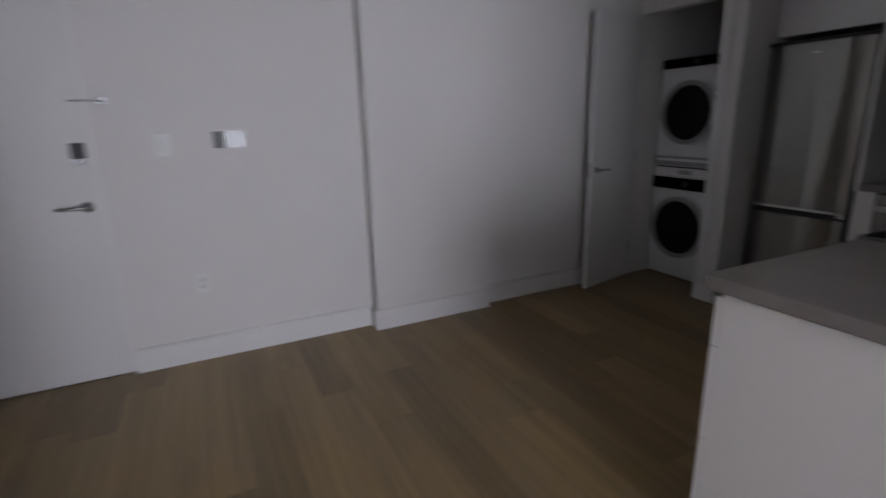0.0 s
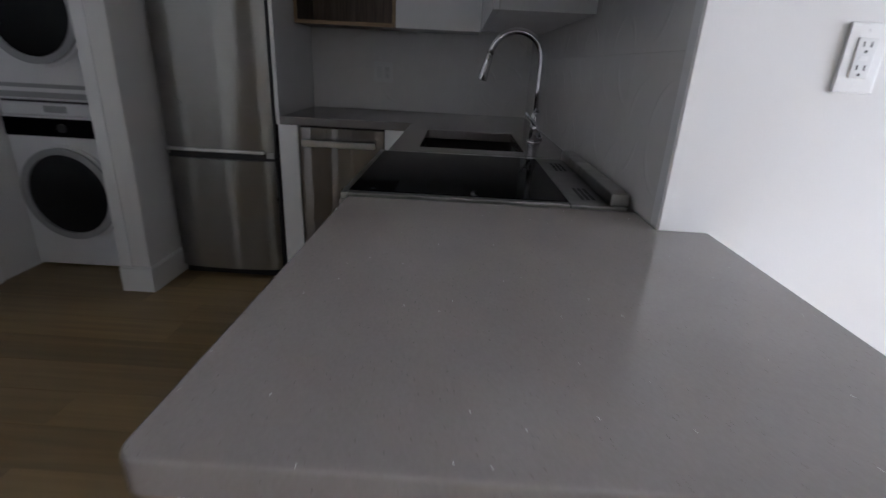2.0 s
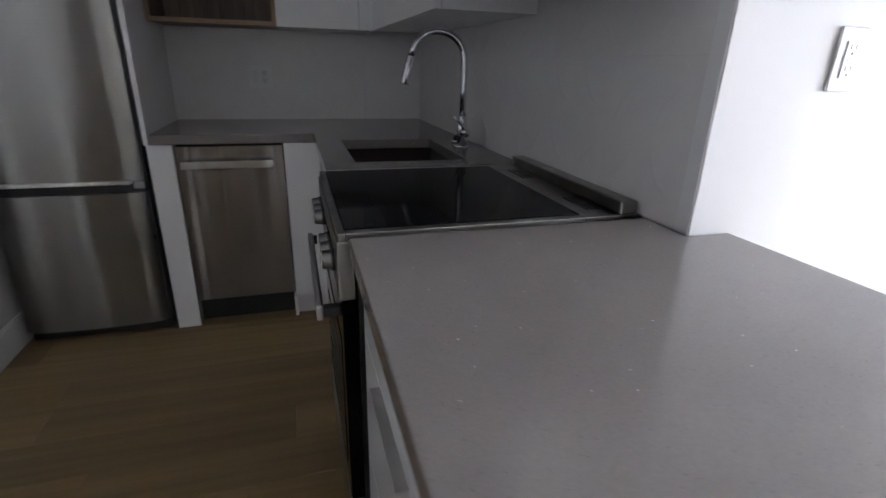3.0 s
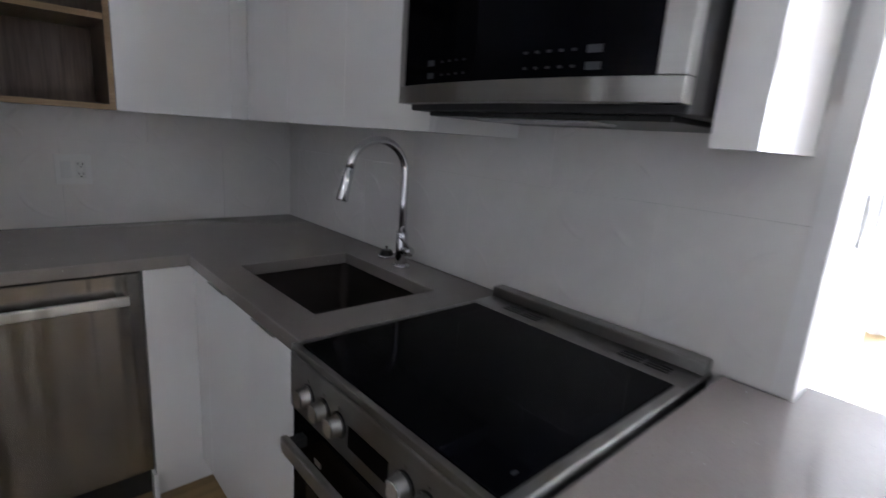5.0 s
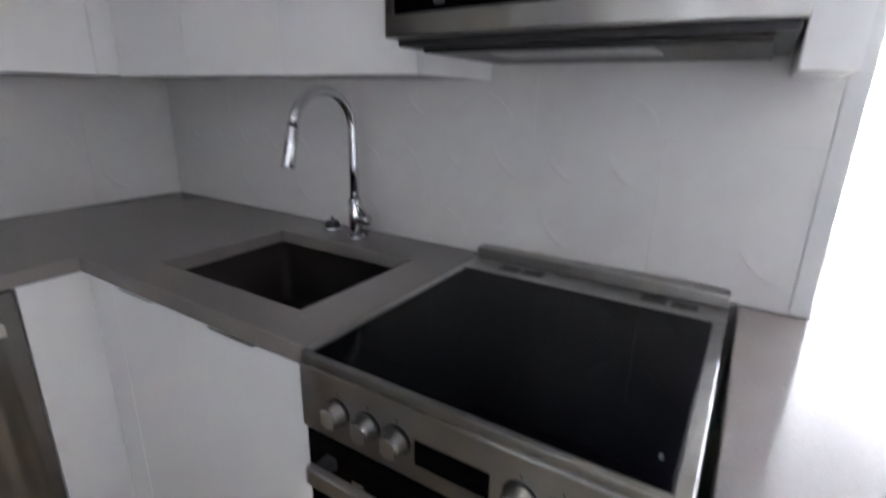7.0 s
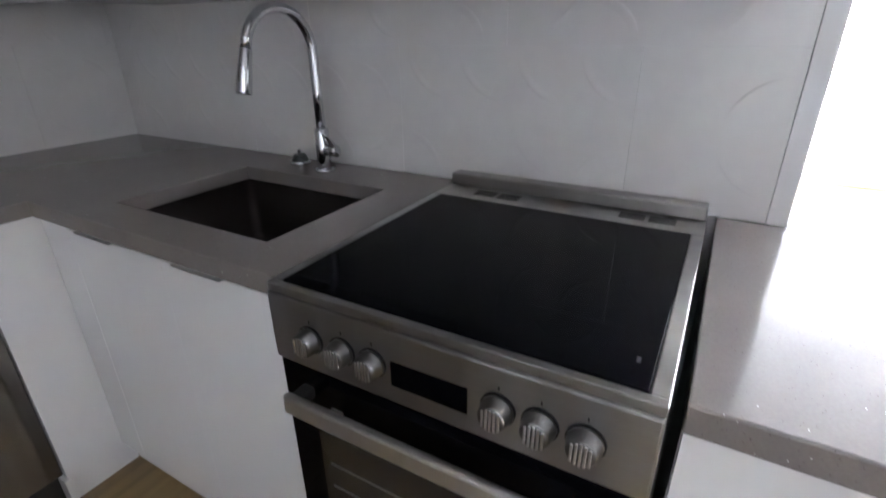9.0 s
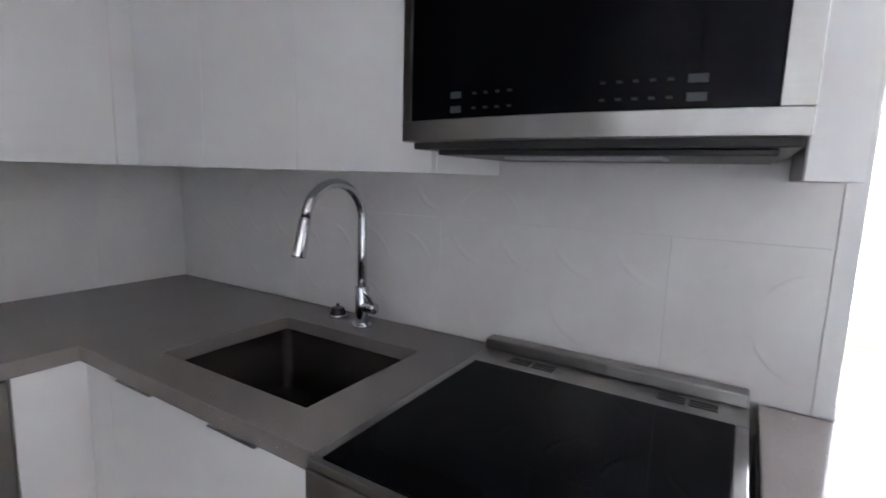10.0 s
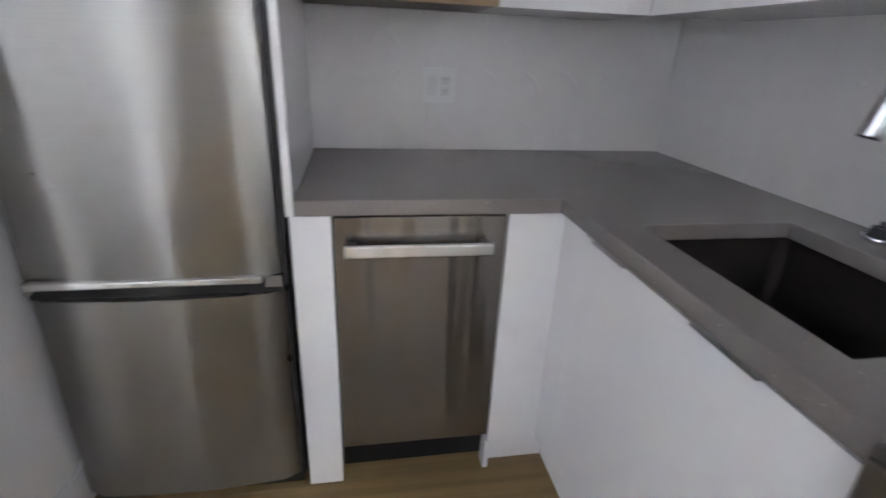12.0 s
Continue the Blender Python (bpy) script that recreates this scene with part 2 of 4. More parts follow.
def cyl(centre, radius, depth, axis="z", segments=32, radius2=None, bm=None):
    bm = bm or bmesh.new()
    turn = {"z": Matrix(), "x": Matrix.Rotation(radians(90), 4, "Y"), "y": Matrix.Rotation(radians(90), 4, "X")}[axis]
    bmesh.ops.create_cone(bm, cap_ends=True, segments=segments, radius1=radius, radius2=radius if radius2 is None else radius2, depth=depth, matrix=Matrix.Translation(centre) @ turn)
    return bm


def ring(centre, outer, inner, depth, axis="y", segments=48, bm=None):
    """A flat ring with depth, round the given axis."""
    bm = bm or bmesh.new()
    loops = []
    for r, d in ((inner, -depth / 2), (outer, -depth / 2), (outer, depth / 2), (inner, depth / 2)):
        row = []
        for i in range(segments):
            a = 2 * math.pi * i / segments
            c, s = r * math.cos(a), r * math.sin(a)
            off = {"y": (c, d, s), "x": (d, c, s), "z": (c, s, d)}[axis]
            row.append(bm.verts.new(Vector(centre) + Vector(off)))
        loops.append(row)
    for k in range(4):
        a, b = loops[k], loops[(k + 1) % 4]
        for i in range(segments):
            j = (i + 1) % segments
            bm.faces.new((a[i], a[j], b[j], b[i]))
    return bm


def tube(points, radius, segments=16, bm=None, radii=None):
    """A round tube along a line of points."""
    bm = bm or bmesh.new()
    pts = [Vector(p) for p in points]
    rows, side = [], None
    for i, p in enumerate(pts):
        d = (pts[min(i + 1, len(pts) - 1)] - pts[max(i - 1, 0)]).normalized()
        if side is None:
            side = d.orthogonal().normalized()
        side = (side - d * side.dot(d)).normalized()
        up = d.cross(side)
        r = radii[i] if radii else radius
        rows.append([bm.verts.new(p + r * (math.cos(a) * side + math.sin(a) * up)) for a in (2 * math.pi * k / segments for k in range(segments))])
    for a, b in zip(rows, rows[1:]):
        for k in range(segments):
            j = (k + 1) % segments
            bm.faces.new((a[k], a[j], b[j], b[k]))
    bm.faces.new(rows[0]), bm.faces.new(rows[-1])
    return bm


def cells(xs, ys, keep, z0, z1):
    """A slab made of the kept cells of a plan grid."""
    bm = bmesh.new()
    vs = {}

    def vert(i, j, z):
        if (i, j, z) not in vs:
            vs[i, j, z] = bm.verts.new((xs[i], ys[j], z))
        return vs[i, j, z]

    held = {(i, j) for i in range(len(xs) - 1) for j in range(len(ys) - 1) if keep((xs[i] + xs[i + 1]) / 2, (ys[j] + ys[j + 1]) / 2)}
    for i, j in held:
        corners = ((i, j), (i + 1, j), (i + 1, j + 1), (i, j + 1))
        for z in (z0, z1):
            bm.faces.new([vert(a, b, z) for a, b in corners])
        for (a, b), (di, dj) in zip(zip(corners, corners[1:] + corners[:1]), ((0, -1), (1, 0), (0, 1), (-1, 0))):
            if (i + di, j + dj) not in held:
                bm.faces.new((vert(*a, z0), vert(*b, z0), vert(*b, z1), vert(*a, z1)))
    bmesh.ops.dissolve_limit(bm, angle_limit=0.01, verts=bm.verts, edges=bm.edges)
    return bm


# ---- plan ----
WEST_S, WEST_N, COL = -2.84, -2.80, -2.731
SOUTH, TOP = -5.62, 2.5
COL_S, COL_N = -3.161, -2.328
TILE_END, STUB, STUB_END = -2.185, -2.222, 0.84
PIER_L, PIER_R, PIER_F = -2.118, -1.972, -0.876
DOOR_N, DOOR_S, DOOR_H = -4.548, -5.46, 2.06
H, SLAB = 0.905, 0.04
RANGE_N, RANGE_S = -1.483, -2.080
UPPER = 1.362
FL = -0.010  # top of the finished floor
LOW = FL - 0.02

# ---- the setting ----
floor = solid("floor", box(WEST_S - 0.1, EAST + 0.1, SOUTH - 0.1, 0.1, -0.12, FL - 0.014), SUBFLOOR, "oak plank floor in warm brown tones", "floor")
solid("ceiling", box(WEST_S - 0.15, EAST + 0.15, SOUTH - 0.15, 0.15, TOP, TOP + 0.15), CEIL, "plain white painted ceiling", "ceiling")
w = box(WEST_S - 0.15, WEST_S, DOOR_N, COL_S, LOW, TOP)
box(WEST_S - 0.15, WEST_S, DOOR_S, DOOR_N, DOOR_H, TOP, w)
box(WEST_S - 0.15, WEST_S, SOUTH, DOOR_S, LOW, TOP, w)
wall_west = solid("wall_west", w, PAINT, "white painted wall with the entry door", "wall")
solid("wall_west_2", box(WEST_N - 0.2, WEST_N, COL_N, 0, LOW, TOP), PAINT, "white painted wall beside the laundry closet", "wall")
solid("wall_column", box(WEST_S - 0.15, COL, COL_S, COL_N, LOW, TOP), PAINT, "shallow white painted column in the wall", "wall", bevel=0.003)
wall_north = solid("wall_north", box(WEST_N - 0.2, 0.15, 0.012, 0.15, LOW, TOP), PAINT, "white painted wall behind kitchen and laundry", "wall")
solid("wall_pier", box(PIER_L, PIER_R, PIER_F, 0.011, LOW, TOP), PAINT, "white painted pier between laundry closet and fridge", "wall", bevel=0.003)
wall_kitchen = solid("wall_kitchen", box(0.012, 0.13, TILE_END, 0.011, LOW, TOP), PAINT, "white wall behind the kitchen counter", "wall")
w = box(0.0, STUB_END, STUB, TILE_END - 0.001, LOW, TOP)
box(STUB_END - 0.12, STUB_END, TILE_END - 0.0005, 0.15, LOW, TOP, w)
solid("wall_stub", w, PAINT, "bright white wall end with outlet and switches", "wall", bevel=0.003)
solid("wall_north_2", box(STUB_END + 0.001, EAST + 0.15, -0.6, -0.45, LOW, TOP), PAINT, "unseen white painted wall of the living room", "wall")
solid("wall_south", box(WEST_S - 0.15, EAST + 0.15, SOUTH - 0.15, SOUTH, LOW, TOP), PAINT, "unseen white painted wall of the living room", "wall")
# unseen block, added to keep window light off the entry door
solid("wall_entry_shade", box(-1.15, EAST - 0.001, SOUTH + 0.001, -4.75, LOW, TOP - 0.001), PAINT, "unseen white painted wall of the living room", "wall")
WIN = (-4.66, -2.00, 0.12, 2.14)
w = box(EAST, EAST + 0.15, WIN[1], -0.451, LOW, TOP)
box(EAST, EAST + 0.15, SOUTH + 0.001, WIN[0], LOW, TOP, w)
box(EAST, EAST + 0.15, WIN[0], WIN[1], 0, WIN[2], w)
box(EAST, EAST + 0.15, WIN[0], WIN[1], WIN[3], TOP, w)
solid("wall_east", w, PAINT, "white wall with a wide window", "wall")
# closet header above the laundry opening
solid("wall_header", box(WEST_N + 0.001, PIER_L - 0.001, PIER_F, PIER_F + 0.1, 2.07, TOP - 0.001), PAINT, "white painted header over the laundry closet", "wall")


def baseboard(name, x0, x1, y0, y1, side):
    """A square-edged skirting with a small groove of shadow under its cap."""
    bm = box(x0, x1, y0, y1, FL, FL + 0.130)
    inset = 0.004
    bx = dict(n=(x0, x1, y0, y1 - inset), s=(x0, x1, y0 + inset, y1), e=(x0, x1 - inset, y0, y1), w=(x0 + inset, x1, y0, y1))[side]
    box(*bx, FL + 0.1305, FL + 0.140, bm)
    return solid(name, bm, TRIM, "white painted skirting board", "baseboard", bevel=0.0015)


baseboard("baseboard", WEST_S, WEST_S + 0.016, DOOR_N + 0.002, COL_S - 0.017, "e")
baseboard("baseboard", WEST_S, WEST_S + 0.016, SOUTH + 0.002, DOOR_S - 0.06, "e")
baseboard("baseboard", COL, COL + 0.016, COL_S - 0.016, COL_N + 0.016, "e")
baseboard("baseboard", WEST_S, COL - 0.001, COL_S - 0.016, COL_S, "s")
baseboard("baseboard", WEST_N, WEST_N + 0.016, COL_N + 0.0165, PIER_F, "e")
baseboard("baseboard", PIER_L - 0.012, PIER_R + 0.012, PIER_F - 0.016, PIER_F, "s")
baseboard("baseboard", PIER_R, PIER_R + 0.014, PIER_F + 0.0005, -0.05, "e")
baseboard("baseboard", 0.06, STUB_END + 0.016, STUB - 0.016, STUB, "s")
baseboard("baseboard", STUB_END, STUB_END + 0.016, STUB + 0.0005, -0.61, "e")
baseboard("baseboard", EAST - 0.016, EAST, -4.73, -0.62, "w")
baseboard("baseboard", STUB_END + 0.017, EAST - 0.017, -0.616, -0.6, "s")
# casing strips on the pier and on the end of the tiled wall
solid("trim", box(PIER_L - 0.006, PIER_L + 0.055, PIER_F - 0.010, PIER_F, FL + 0.141, 2.12), TRIM, "white painted closet casing", "trim", bevel=0.002)
solid("trim", box(-0.0025, -0.0004, STUB + 0.002, TILE_END - 0.0002, H + 0.001, TOP - 0.002), TRIM, "white corner trim at the end of the tiled wall", "trim", bevel=0.002)


# ---- doors ----
def lever(parent, p, out, along, length=0.115):
    """A round rose with a straight lever. out: way off the leaf; along: way of the lever."""
    p, out, along = Vector(p), Vector(out), Vector(along)
    part("rose", tube([p, p + out * 0.010], 0.027, 28), SATIN, parent, "round satin rose", True)
    a = p + out * 0.045
    part("lever_handle", tube([p + out * 0.010, a - out * 0.008, a + along * 0.006, a + along * length * 0.5, a + along * length], 0.009, 16), SATIN, parent, "chrome lever handle", True)


entry = thing("door_1", "closed white entry door with lever handle and lock", "door", (WEST_S, DOOR_N, 0), kind="structure")
leaf = part("door_leaf", box(WEST_S - 0.055, WEST_S - 0.012, DOOR_S + 0.02, DOOR_N - 0.015, FL + 0.006, DOOR_H - 0.02), DOOR_PAINT, entry, bevel=0.002)
fr = box(WEST_S - 0.149, WEST_S + 0.004, DOOR_N - 0.013, DOOR_N - 0.0005, LOW, DOOR_H - 0.001)
box(WEST_S - 0.149, WEST_S + 0.004, DOOR_S + 0.0005, DOOR_S + 0.018, LOW, DOOR_H - 0.001, fr)
box(WEST_S - 0.149, WEST_S + 0.004, DOOR_S + 0.018, DOOR_N - 0.013, DOOR_H - 0.018, DOOR_H - 0.001, fr)
box(WEST_S - 0.149, WEST_S - 0.06, DOOR_S + 0.018, DOOR_N - 0.013, LOW, FL + 0.004, fr)
part("door_frame", fr, TRIM, entry, "white painted steel frame")
hx = WEST_S - 0.012
lever(leaf, (hx, DOOR_N - 0.078, 0.944), (1, 0, 0), (0, -1, 0), 0.125)
part("deadbolt", box(hx, hx + 0.022, DOOR_N - 0.100, DOOR_N - 0.040, 1.190, 1.265), BLACK, leaf, "black electronic lock", bevel=0.004)
part("lock_cover", box(hx, hx + 0.026, DOOR_N - 0.093, DOOR_N - 0.045, 1.160, 1.189), SATIN, leaf, "chrome lower cover of the lock", bevel=0.003)
part("peephole", cyl((hx + 0.003, DOOR_N - 0.446, 1.456), 0.011, 0.008, "x", 20), DARK_GREY, leaf)
part("notice", box(hx, hx + 0.002, DOOR_N - 0.500, DOOR_N - 0.398, 1.03, 1.205), PAPER, leaf, "small paper notice on the door")
part("door_guard", tube([(WEST_S + 0.012, DOOR_N + 0.075, 1.464), (WEST_S + 0.03, DOOR_N + 0.06, 1.464), (WEST_S + 0.03, DOOR_N - 0.06, 1.464)], 0.005, 10), SATIN, entry, "chrome swing-bar door guard", True)
part("guard_plate", box(WEST_S + 0.0005, WEST_S + 0.012, DOOR_N + 0.045, DOOR_N + 0.095, 1.447, 1.482), SATIN, entry, bevel=0.002)

closet = thing("door_2", "open white laundry closet door with lever handle", "door", kind="structure")
HINGE, TIP = Vector((-2.790, -0.900, 0)), Vector((-2.668, -1.466, 0))
wide = (TIP - HINGE).length
leaf = part("door_leaf", box(0, wide, -0.0175, 0.0175, FL + 0.007, 2.04), DOOR_PAINT, closet, bevel=0.002)
for s in (1, -1):
    lever(leaf, (wide - 0.062, 0.0175 * s, 0.932), (0, s, 0), (-1, 0, 0), 0.11)
part("latch_plate", box(wide, wide + 0.0015, -0.011, 0.011, 0.88, 0.99), SATIN, leaf)
for z in (0.25, 1.02, 1.80):
    part("hinge", cyl((-0.004, 0.019, z), 0.006, 0.09, "z", 12), SATIN, leaf)
closet.matrix_basis = Matrix.Translation(HINGE) @ Matrix.Rotation(math.atan2((TIP - HINGE).y, (TIP - HINGE).x), 4, "Z")

# ---- window ----
win = thing("window_1", "wide window with slim aluminium frame", "window", (EAST, WIN[0], 0), kind="structure")
fr = box(EAST + 0.05, EAST + 0.11, WIN[0], WIN[1], WIN[2], WIN[2] + 0.06)
box(EAST + 0.05, EAST + 0.11, WIN[0], WIN[1], WIN[3] - 0.06, WIN[3], fr)
n_panes = 3
step = (WIN[1] - WIN[0]) / n_panes
for i in range(n_panes + 1):
    yc = WIN[0] + i * step
    box(EAST + 0.052, EAST + 0.108, max(yc - 0.03, WIN[0]), min(yc + 0.03, WIN[1]), WIN[2] + 0.06, WIN[3] - 0.06, fr)
part("window_frame", fr, FRAME_DARK, win)
for i in range(n_panes):
    pane = part("pane", box(EAST + 0.077, EAST + 0.083, WIN[0] + i * step + 0.031, WIN[0] + (i + 1) * step - 0.031, WIN[2] + 0.061, WIN[3] - 0.061), GLASS, win)
    pane.visible_shadow = False
part("window_sill", box(EAST - 0.03, EAST + 0.05, WIN[0] + 0.001, WIN[1] - 0.001, WIN[2] + 0.0005, WIN[2] + 0.02), TRIM, win)


def curtain(y0, y1, folds):
    c = thing("sheer_curtain", "white sheer curtain hanging in soft folds", "curtain", (EAST - 0.1, y0, 0.02), group="sheer curtains")
    bm = bmesh.new()
    count, last = folds * 8, None
    for i in range(count + 1):
        y = y0 + (y1 - y0) * i / count
        x = EAST - 0.10 + 0.03 * math.sin(i / 8 * 2 * math.pi) + 0.008 * math.sin(i * 0.71)
        col = [bm.verts.new((x, y, FL + 0.01)), bm.verts.new((x * 0.5 + (EAST - 0.10) * 0.5, y, 2.46))]
        if last:
            bm.faces.new((last[0], col[0], col[1], last[1]))
        last = col
    part("cloth", bm, SHEER, c, "", True)
    part("rail", box(EAST - 0.115, EAST - 0.085, y0, y1, 2.46, 2.48), WHITE_PLASTIC, c)


curtain(-2.90, -1.35, 13)


# ---- kitchen cabinets ----
def front(name, parent, x0, x1, y0, y1, z0, z1, label=""):
    return part(name, box(x0, x1, y0, y1, z0, z1), LACQUER, parent, label)


BASE_X = -0.632
TOE = 0.115
# white gable beside the fridge, below and above the worktop
g = thing("gable_panel", "tall white lacquered panel between fridge and worktop", "panel", (-1.32, 0, 0))
front("panel", g, -1.340, -1.241, -0.622, 0.008, FL, H - SLAB - 0.002)
front("upper_panel", g, -1.346, -1.327, -0.632, 0.008, H - SLAB - 0.001, 2.4)
# corner filler with its plinth
g = thing("corner_cabinet", "white lacquered corner base cabinet", "cabinet", (-0.7, -0.3, 0))
part("carcass", box(-0.780, -0.015, -0.600, 0.006, TOE, H - SLAB - 0.002), LACQUER, g)
front("filler", g, -0.787, -0.6325, -0.622, -0.602, TOE - 0.01, H - SLAB - 0.003)
part("plinth", box(-0.790, -0.588, -0.590, -0.572, FL, TOE - 0.011), LACQUER, g, bevel=0.001)
part("cleat", box(-0.797, -0.781, -0.625, -0.580, FL, 0.10), LACQUER, g)


def base_unit(y0, y1, label, doors, drawers=False, west=BASE_X):
    g = thing("base_cabinet", label, "cabinet", (-0.3, (y0 + y1) / 2, 0), group="base cabinets")
    part("carcass", box(west + 0.022, -0.015, y0, y1, TOE, 0.66), LACQUER, g)
    part("plinth", box(west + 0.045, west + 0.06, y0, y1, FL, TOE - 0.001), LACQUER, g)
    w = (y1 - y0) / doors
    for i in range(doors):
        a, b = y0 + i * w + 0.0003, y0 + (i + 1) * w - 0.0003
        if drawers:
            for z0, z1 in ((TOE - 0.01, 0.40), (0.403, 0.70), (0.703, H - SLAB - 0.018)):
                d = front("drawer_front", g, west, west + 0.02, a, b, z0, z1)
        else:
            d = front("door", g, west, west + 0.02, a, b, TOE - 0.01, H - SLAB - 0.018)
            mid = (a + b) / 2 + 0.06
            part("edge_pull", box(west - 0.011, west + 0.018, mid - 0.075, mid + 0.075, H - SLAB - 0.0175, H - SLAB - 0.0155), STEEL_LIGHT, d, "thin metal edge pull", bevel=0.001)
    part("top_rail", box(west + 0.006, west + 0.02, y0, y1, H - SLAB - 0.0145, H - SLAB - 0.001), LACQUER, g)
    return g


base_unit(RANGE_N + 0.004, -0.745, "white handleless base cabinet under the sink", 2)
g = thing("filler_strip", "narrow white lacquered filler beside the sink cabinet", "panel", (BASE_X, -0.67, 0))
front("panel", g, BASE_X, BASE_X + 0.02, -0.743, -0.623, TOE - 0.01, H - SLAB - 0.003)
part("plinth", box(BASE_X + 0.045, BASE_X + 0.06, -0.743, -0.591, FL, TOE - 0.011), LACQUER, g)

# peninsula
PEN_S, PEN_E = -2.866, 0.027
g = thing("peninsula_cabinet", "white lacquered peninsula base with drawers", "cabinet", (-0.3, -2.5, 0))
part("end_panel", box(-0.611, PEN_E - 0.0205, PEN_S, PEN_S + 0.019, FL, H - SLAB - 0.001), LACQUER, g, bevel=0.0015)
part("side_panel", box(PEN_E - 0.019, PEN_E, PEN_S + 0.0006, STUB - 0.018, FL, H - SLAB - 0.001), LACQUER, g, bevel=0.0015)
part("carcass", box(-0.608, PEN_E - 0.02, PEN_S + 0.0195, RANGE_S - 0.018, TOE, H - SLAB - 0.03), LACQUER, g)
part("plinth", box(-0.575, -0.56, PEN_S + 0.02, RANGE_S - 0.018, FL, TOE - 0.001), LACQUER, g)
for z0, z1 in ((TOE - 0.01, 0.405), (0.408, 0.700), (0.703, H - SLAB - 0.018)):
    d = front("drawer_front", g, BASE_X, BASE_X + 0.02, PEN_S + 0.0006, RANGE_S - 0.019, z0, z1)
    part("edge_pull", box(BASE_X - 0.018, BASE_X + 0.004, -2.50, -2.28, z1 + 0.0003, z1 + 0.0025), STEEL_LIGHT, d, "thin metal edge pull")

# worktops
wt = solid("worktop", cells([-1.326, -0.652, -0.550, -0.165, 0.0], [RANGE_N + 0.002, -1.348, -0.840, -0.638, 0.0],
    lambda x, y: (y > -0.638 or x > -0.652) and not (-0.550 < x < -0.165 and -1.348 < y < -0.840), H - SLAB, H), STONE, "grey speckled quartz worktop in an L shape", "worktop", "", 0.003)


def rounded_outline(points, radii, steps=6):
    out = []
    for i, (p, r) in enumerate(zip(points, radii)):
        p, a, b = Vector(p), Vector(points[i - 1]), Vector(points[(i + 1) % len(points)])
        if not r:
            out.append(tuple(p))
            continue
        da, db = (a - p).normalized(), (b - p).normalized()
        c = p + (da + db) * r
        for k in range(steps + 1):
            t = k / steps * math.pi / 2
            q = c - db * r * math.cos(t) - da * r * math.sin(t)
            out.append(tuple(q))
    return out


PEN = [(-0.654, RANGE_S - 0.016), (-0.0005, RANGE_S - 0.016), (-0.0005, STUB - 0.0005), (0.100, STUB - 0.0005), (0.100, -2.888), (-0.662, -2.888)]
solid("worktop", poly(rounded_outline(PEN, (0, 0, 0, 0.004, 0.018, 0.018)), H - SLAB, H), STONE, "grey speckled quartz worktop of the peninsula", "worktop", "", 0.003)

# sink
g = thing("kitchen_sink", "undermount stainless steel kitchen sink, empty", "sink", (-0.357, -1.094, 0.68))
bowl = bmesh.new()
sx0, sx1, sy0, sy1, sz = -0.558, -0.157, -1.356, -0.832, H - SLAB - 0.001
outer = rounded_outline([(sx0, sy0), (sx1, sy0), (sx1, sy1), (sx0, sy1)], (0.03,) * 4)
def shrink(pts, k):
    cx, cy = (sx0 + sx1) / 2, (sy0 + sy1) / 2
    return [(cx + (x - cx) * k, cy + (y - cy) * k) for x, y in pts]
rows = []
for pts, z in ((shrink(outer, 1.06), sz), (outer, sz), (shrink(outer, 0.985), sz - 0.17), (shrink(outer, 0.95), sz - 0.195), (shrink(outer, 0.12), sz - 0.203)):
    rows.append([bowl.verts.new((x, y, z)) for x, y in pts])
for a, b in zip(rows, rows[1:]):
    for k in range(len(a)):
        j = (k + 1) % len(a)
        bowl.faces.new((a[k], a[j], b[j], b[k]))
bowl.faces.new(rows[-1])
part("bowl", bowl, SINK_SHADED, g, "", True)
part("drain", ring((-0.357, -1.094, sz - 0.199), 0.045, 0.028, 0.006, "z", 28), CHROME, g, "round chrome drain")
part("strainer", cyl((-0.357, -1.094, sz - 0.200), 0.027, 0.004, "z", 24), DARK_GREY, g)

# tap
FX, FY = -0.097, -1.091
g = thing("kitchen_tap", "chrome gooseneck pull-down kitchen tap", "tap", (FX, FY, H))
part("base_ring", cyl((FX, FY, H + 0.004), 0.029, 0.008, "z", 32), CHROME, g, "", True, 0.002)
part("body", tube([(FX, FY, H + 0.008), (FX, FY, H + 0.012), (FX, FY, H + 0.118), (FX, FY, H + 0.122)], 0.02, 24, radii=[0.019, 0.0205, 0.0205, 0.018]), CHROME, g, "", True)
sx, sy = -0.998, 0.05
R = 0.1035
arc = [(FX, FY, H + 0.12), (FX, FY, H + 0.22)]
zc = H + 0.320
for k in range(0, 15):
    a = math.pi * (k / 14) * 0.955
    d = R * (1 - math.cos(a))
    arc.append((FX + sx * d, FY + sy * d, zc + R * math.sin(a)))
e, f = Vector(arc[-1]), (Vector(arc[-1]) - Vector(arc[-2])).normalized()
part("spout", tube(arc, 0.0132, 18), CHROME, g, "", True)
part("spray_head", tube([e, e + f * 0.004, e + f * 0.05, e + f * 0.098, e + f * 0.102], 0.015, 18, radii=[0.0138, 0.0150, 0.0165, 0.0190, 0.0170]), CHROME, g, "chrome pull-down spray head", True)
part("spray_button", tube([e + f * 0.035 + Vector((-0.015, 0, 0)), e + f * 0.035 + Vector((-0.0185, 0, 0))], 0.005, 10), SATIN, g)
part("valve", tube([(FX, FY - 0.015, H + 0.062), (FX, FY - 0.050, H + 0.062), (FX, FY - 0.053, H + 0.062)], 0.017, 20, radii=[0.017, 0.017, 0.014]), CHROME, g, "", True)
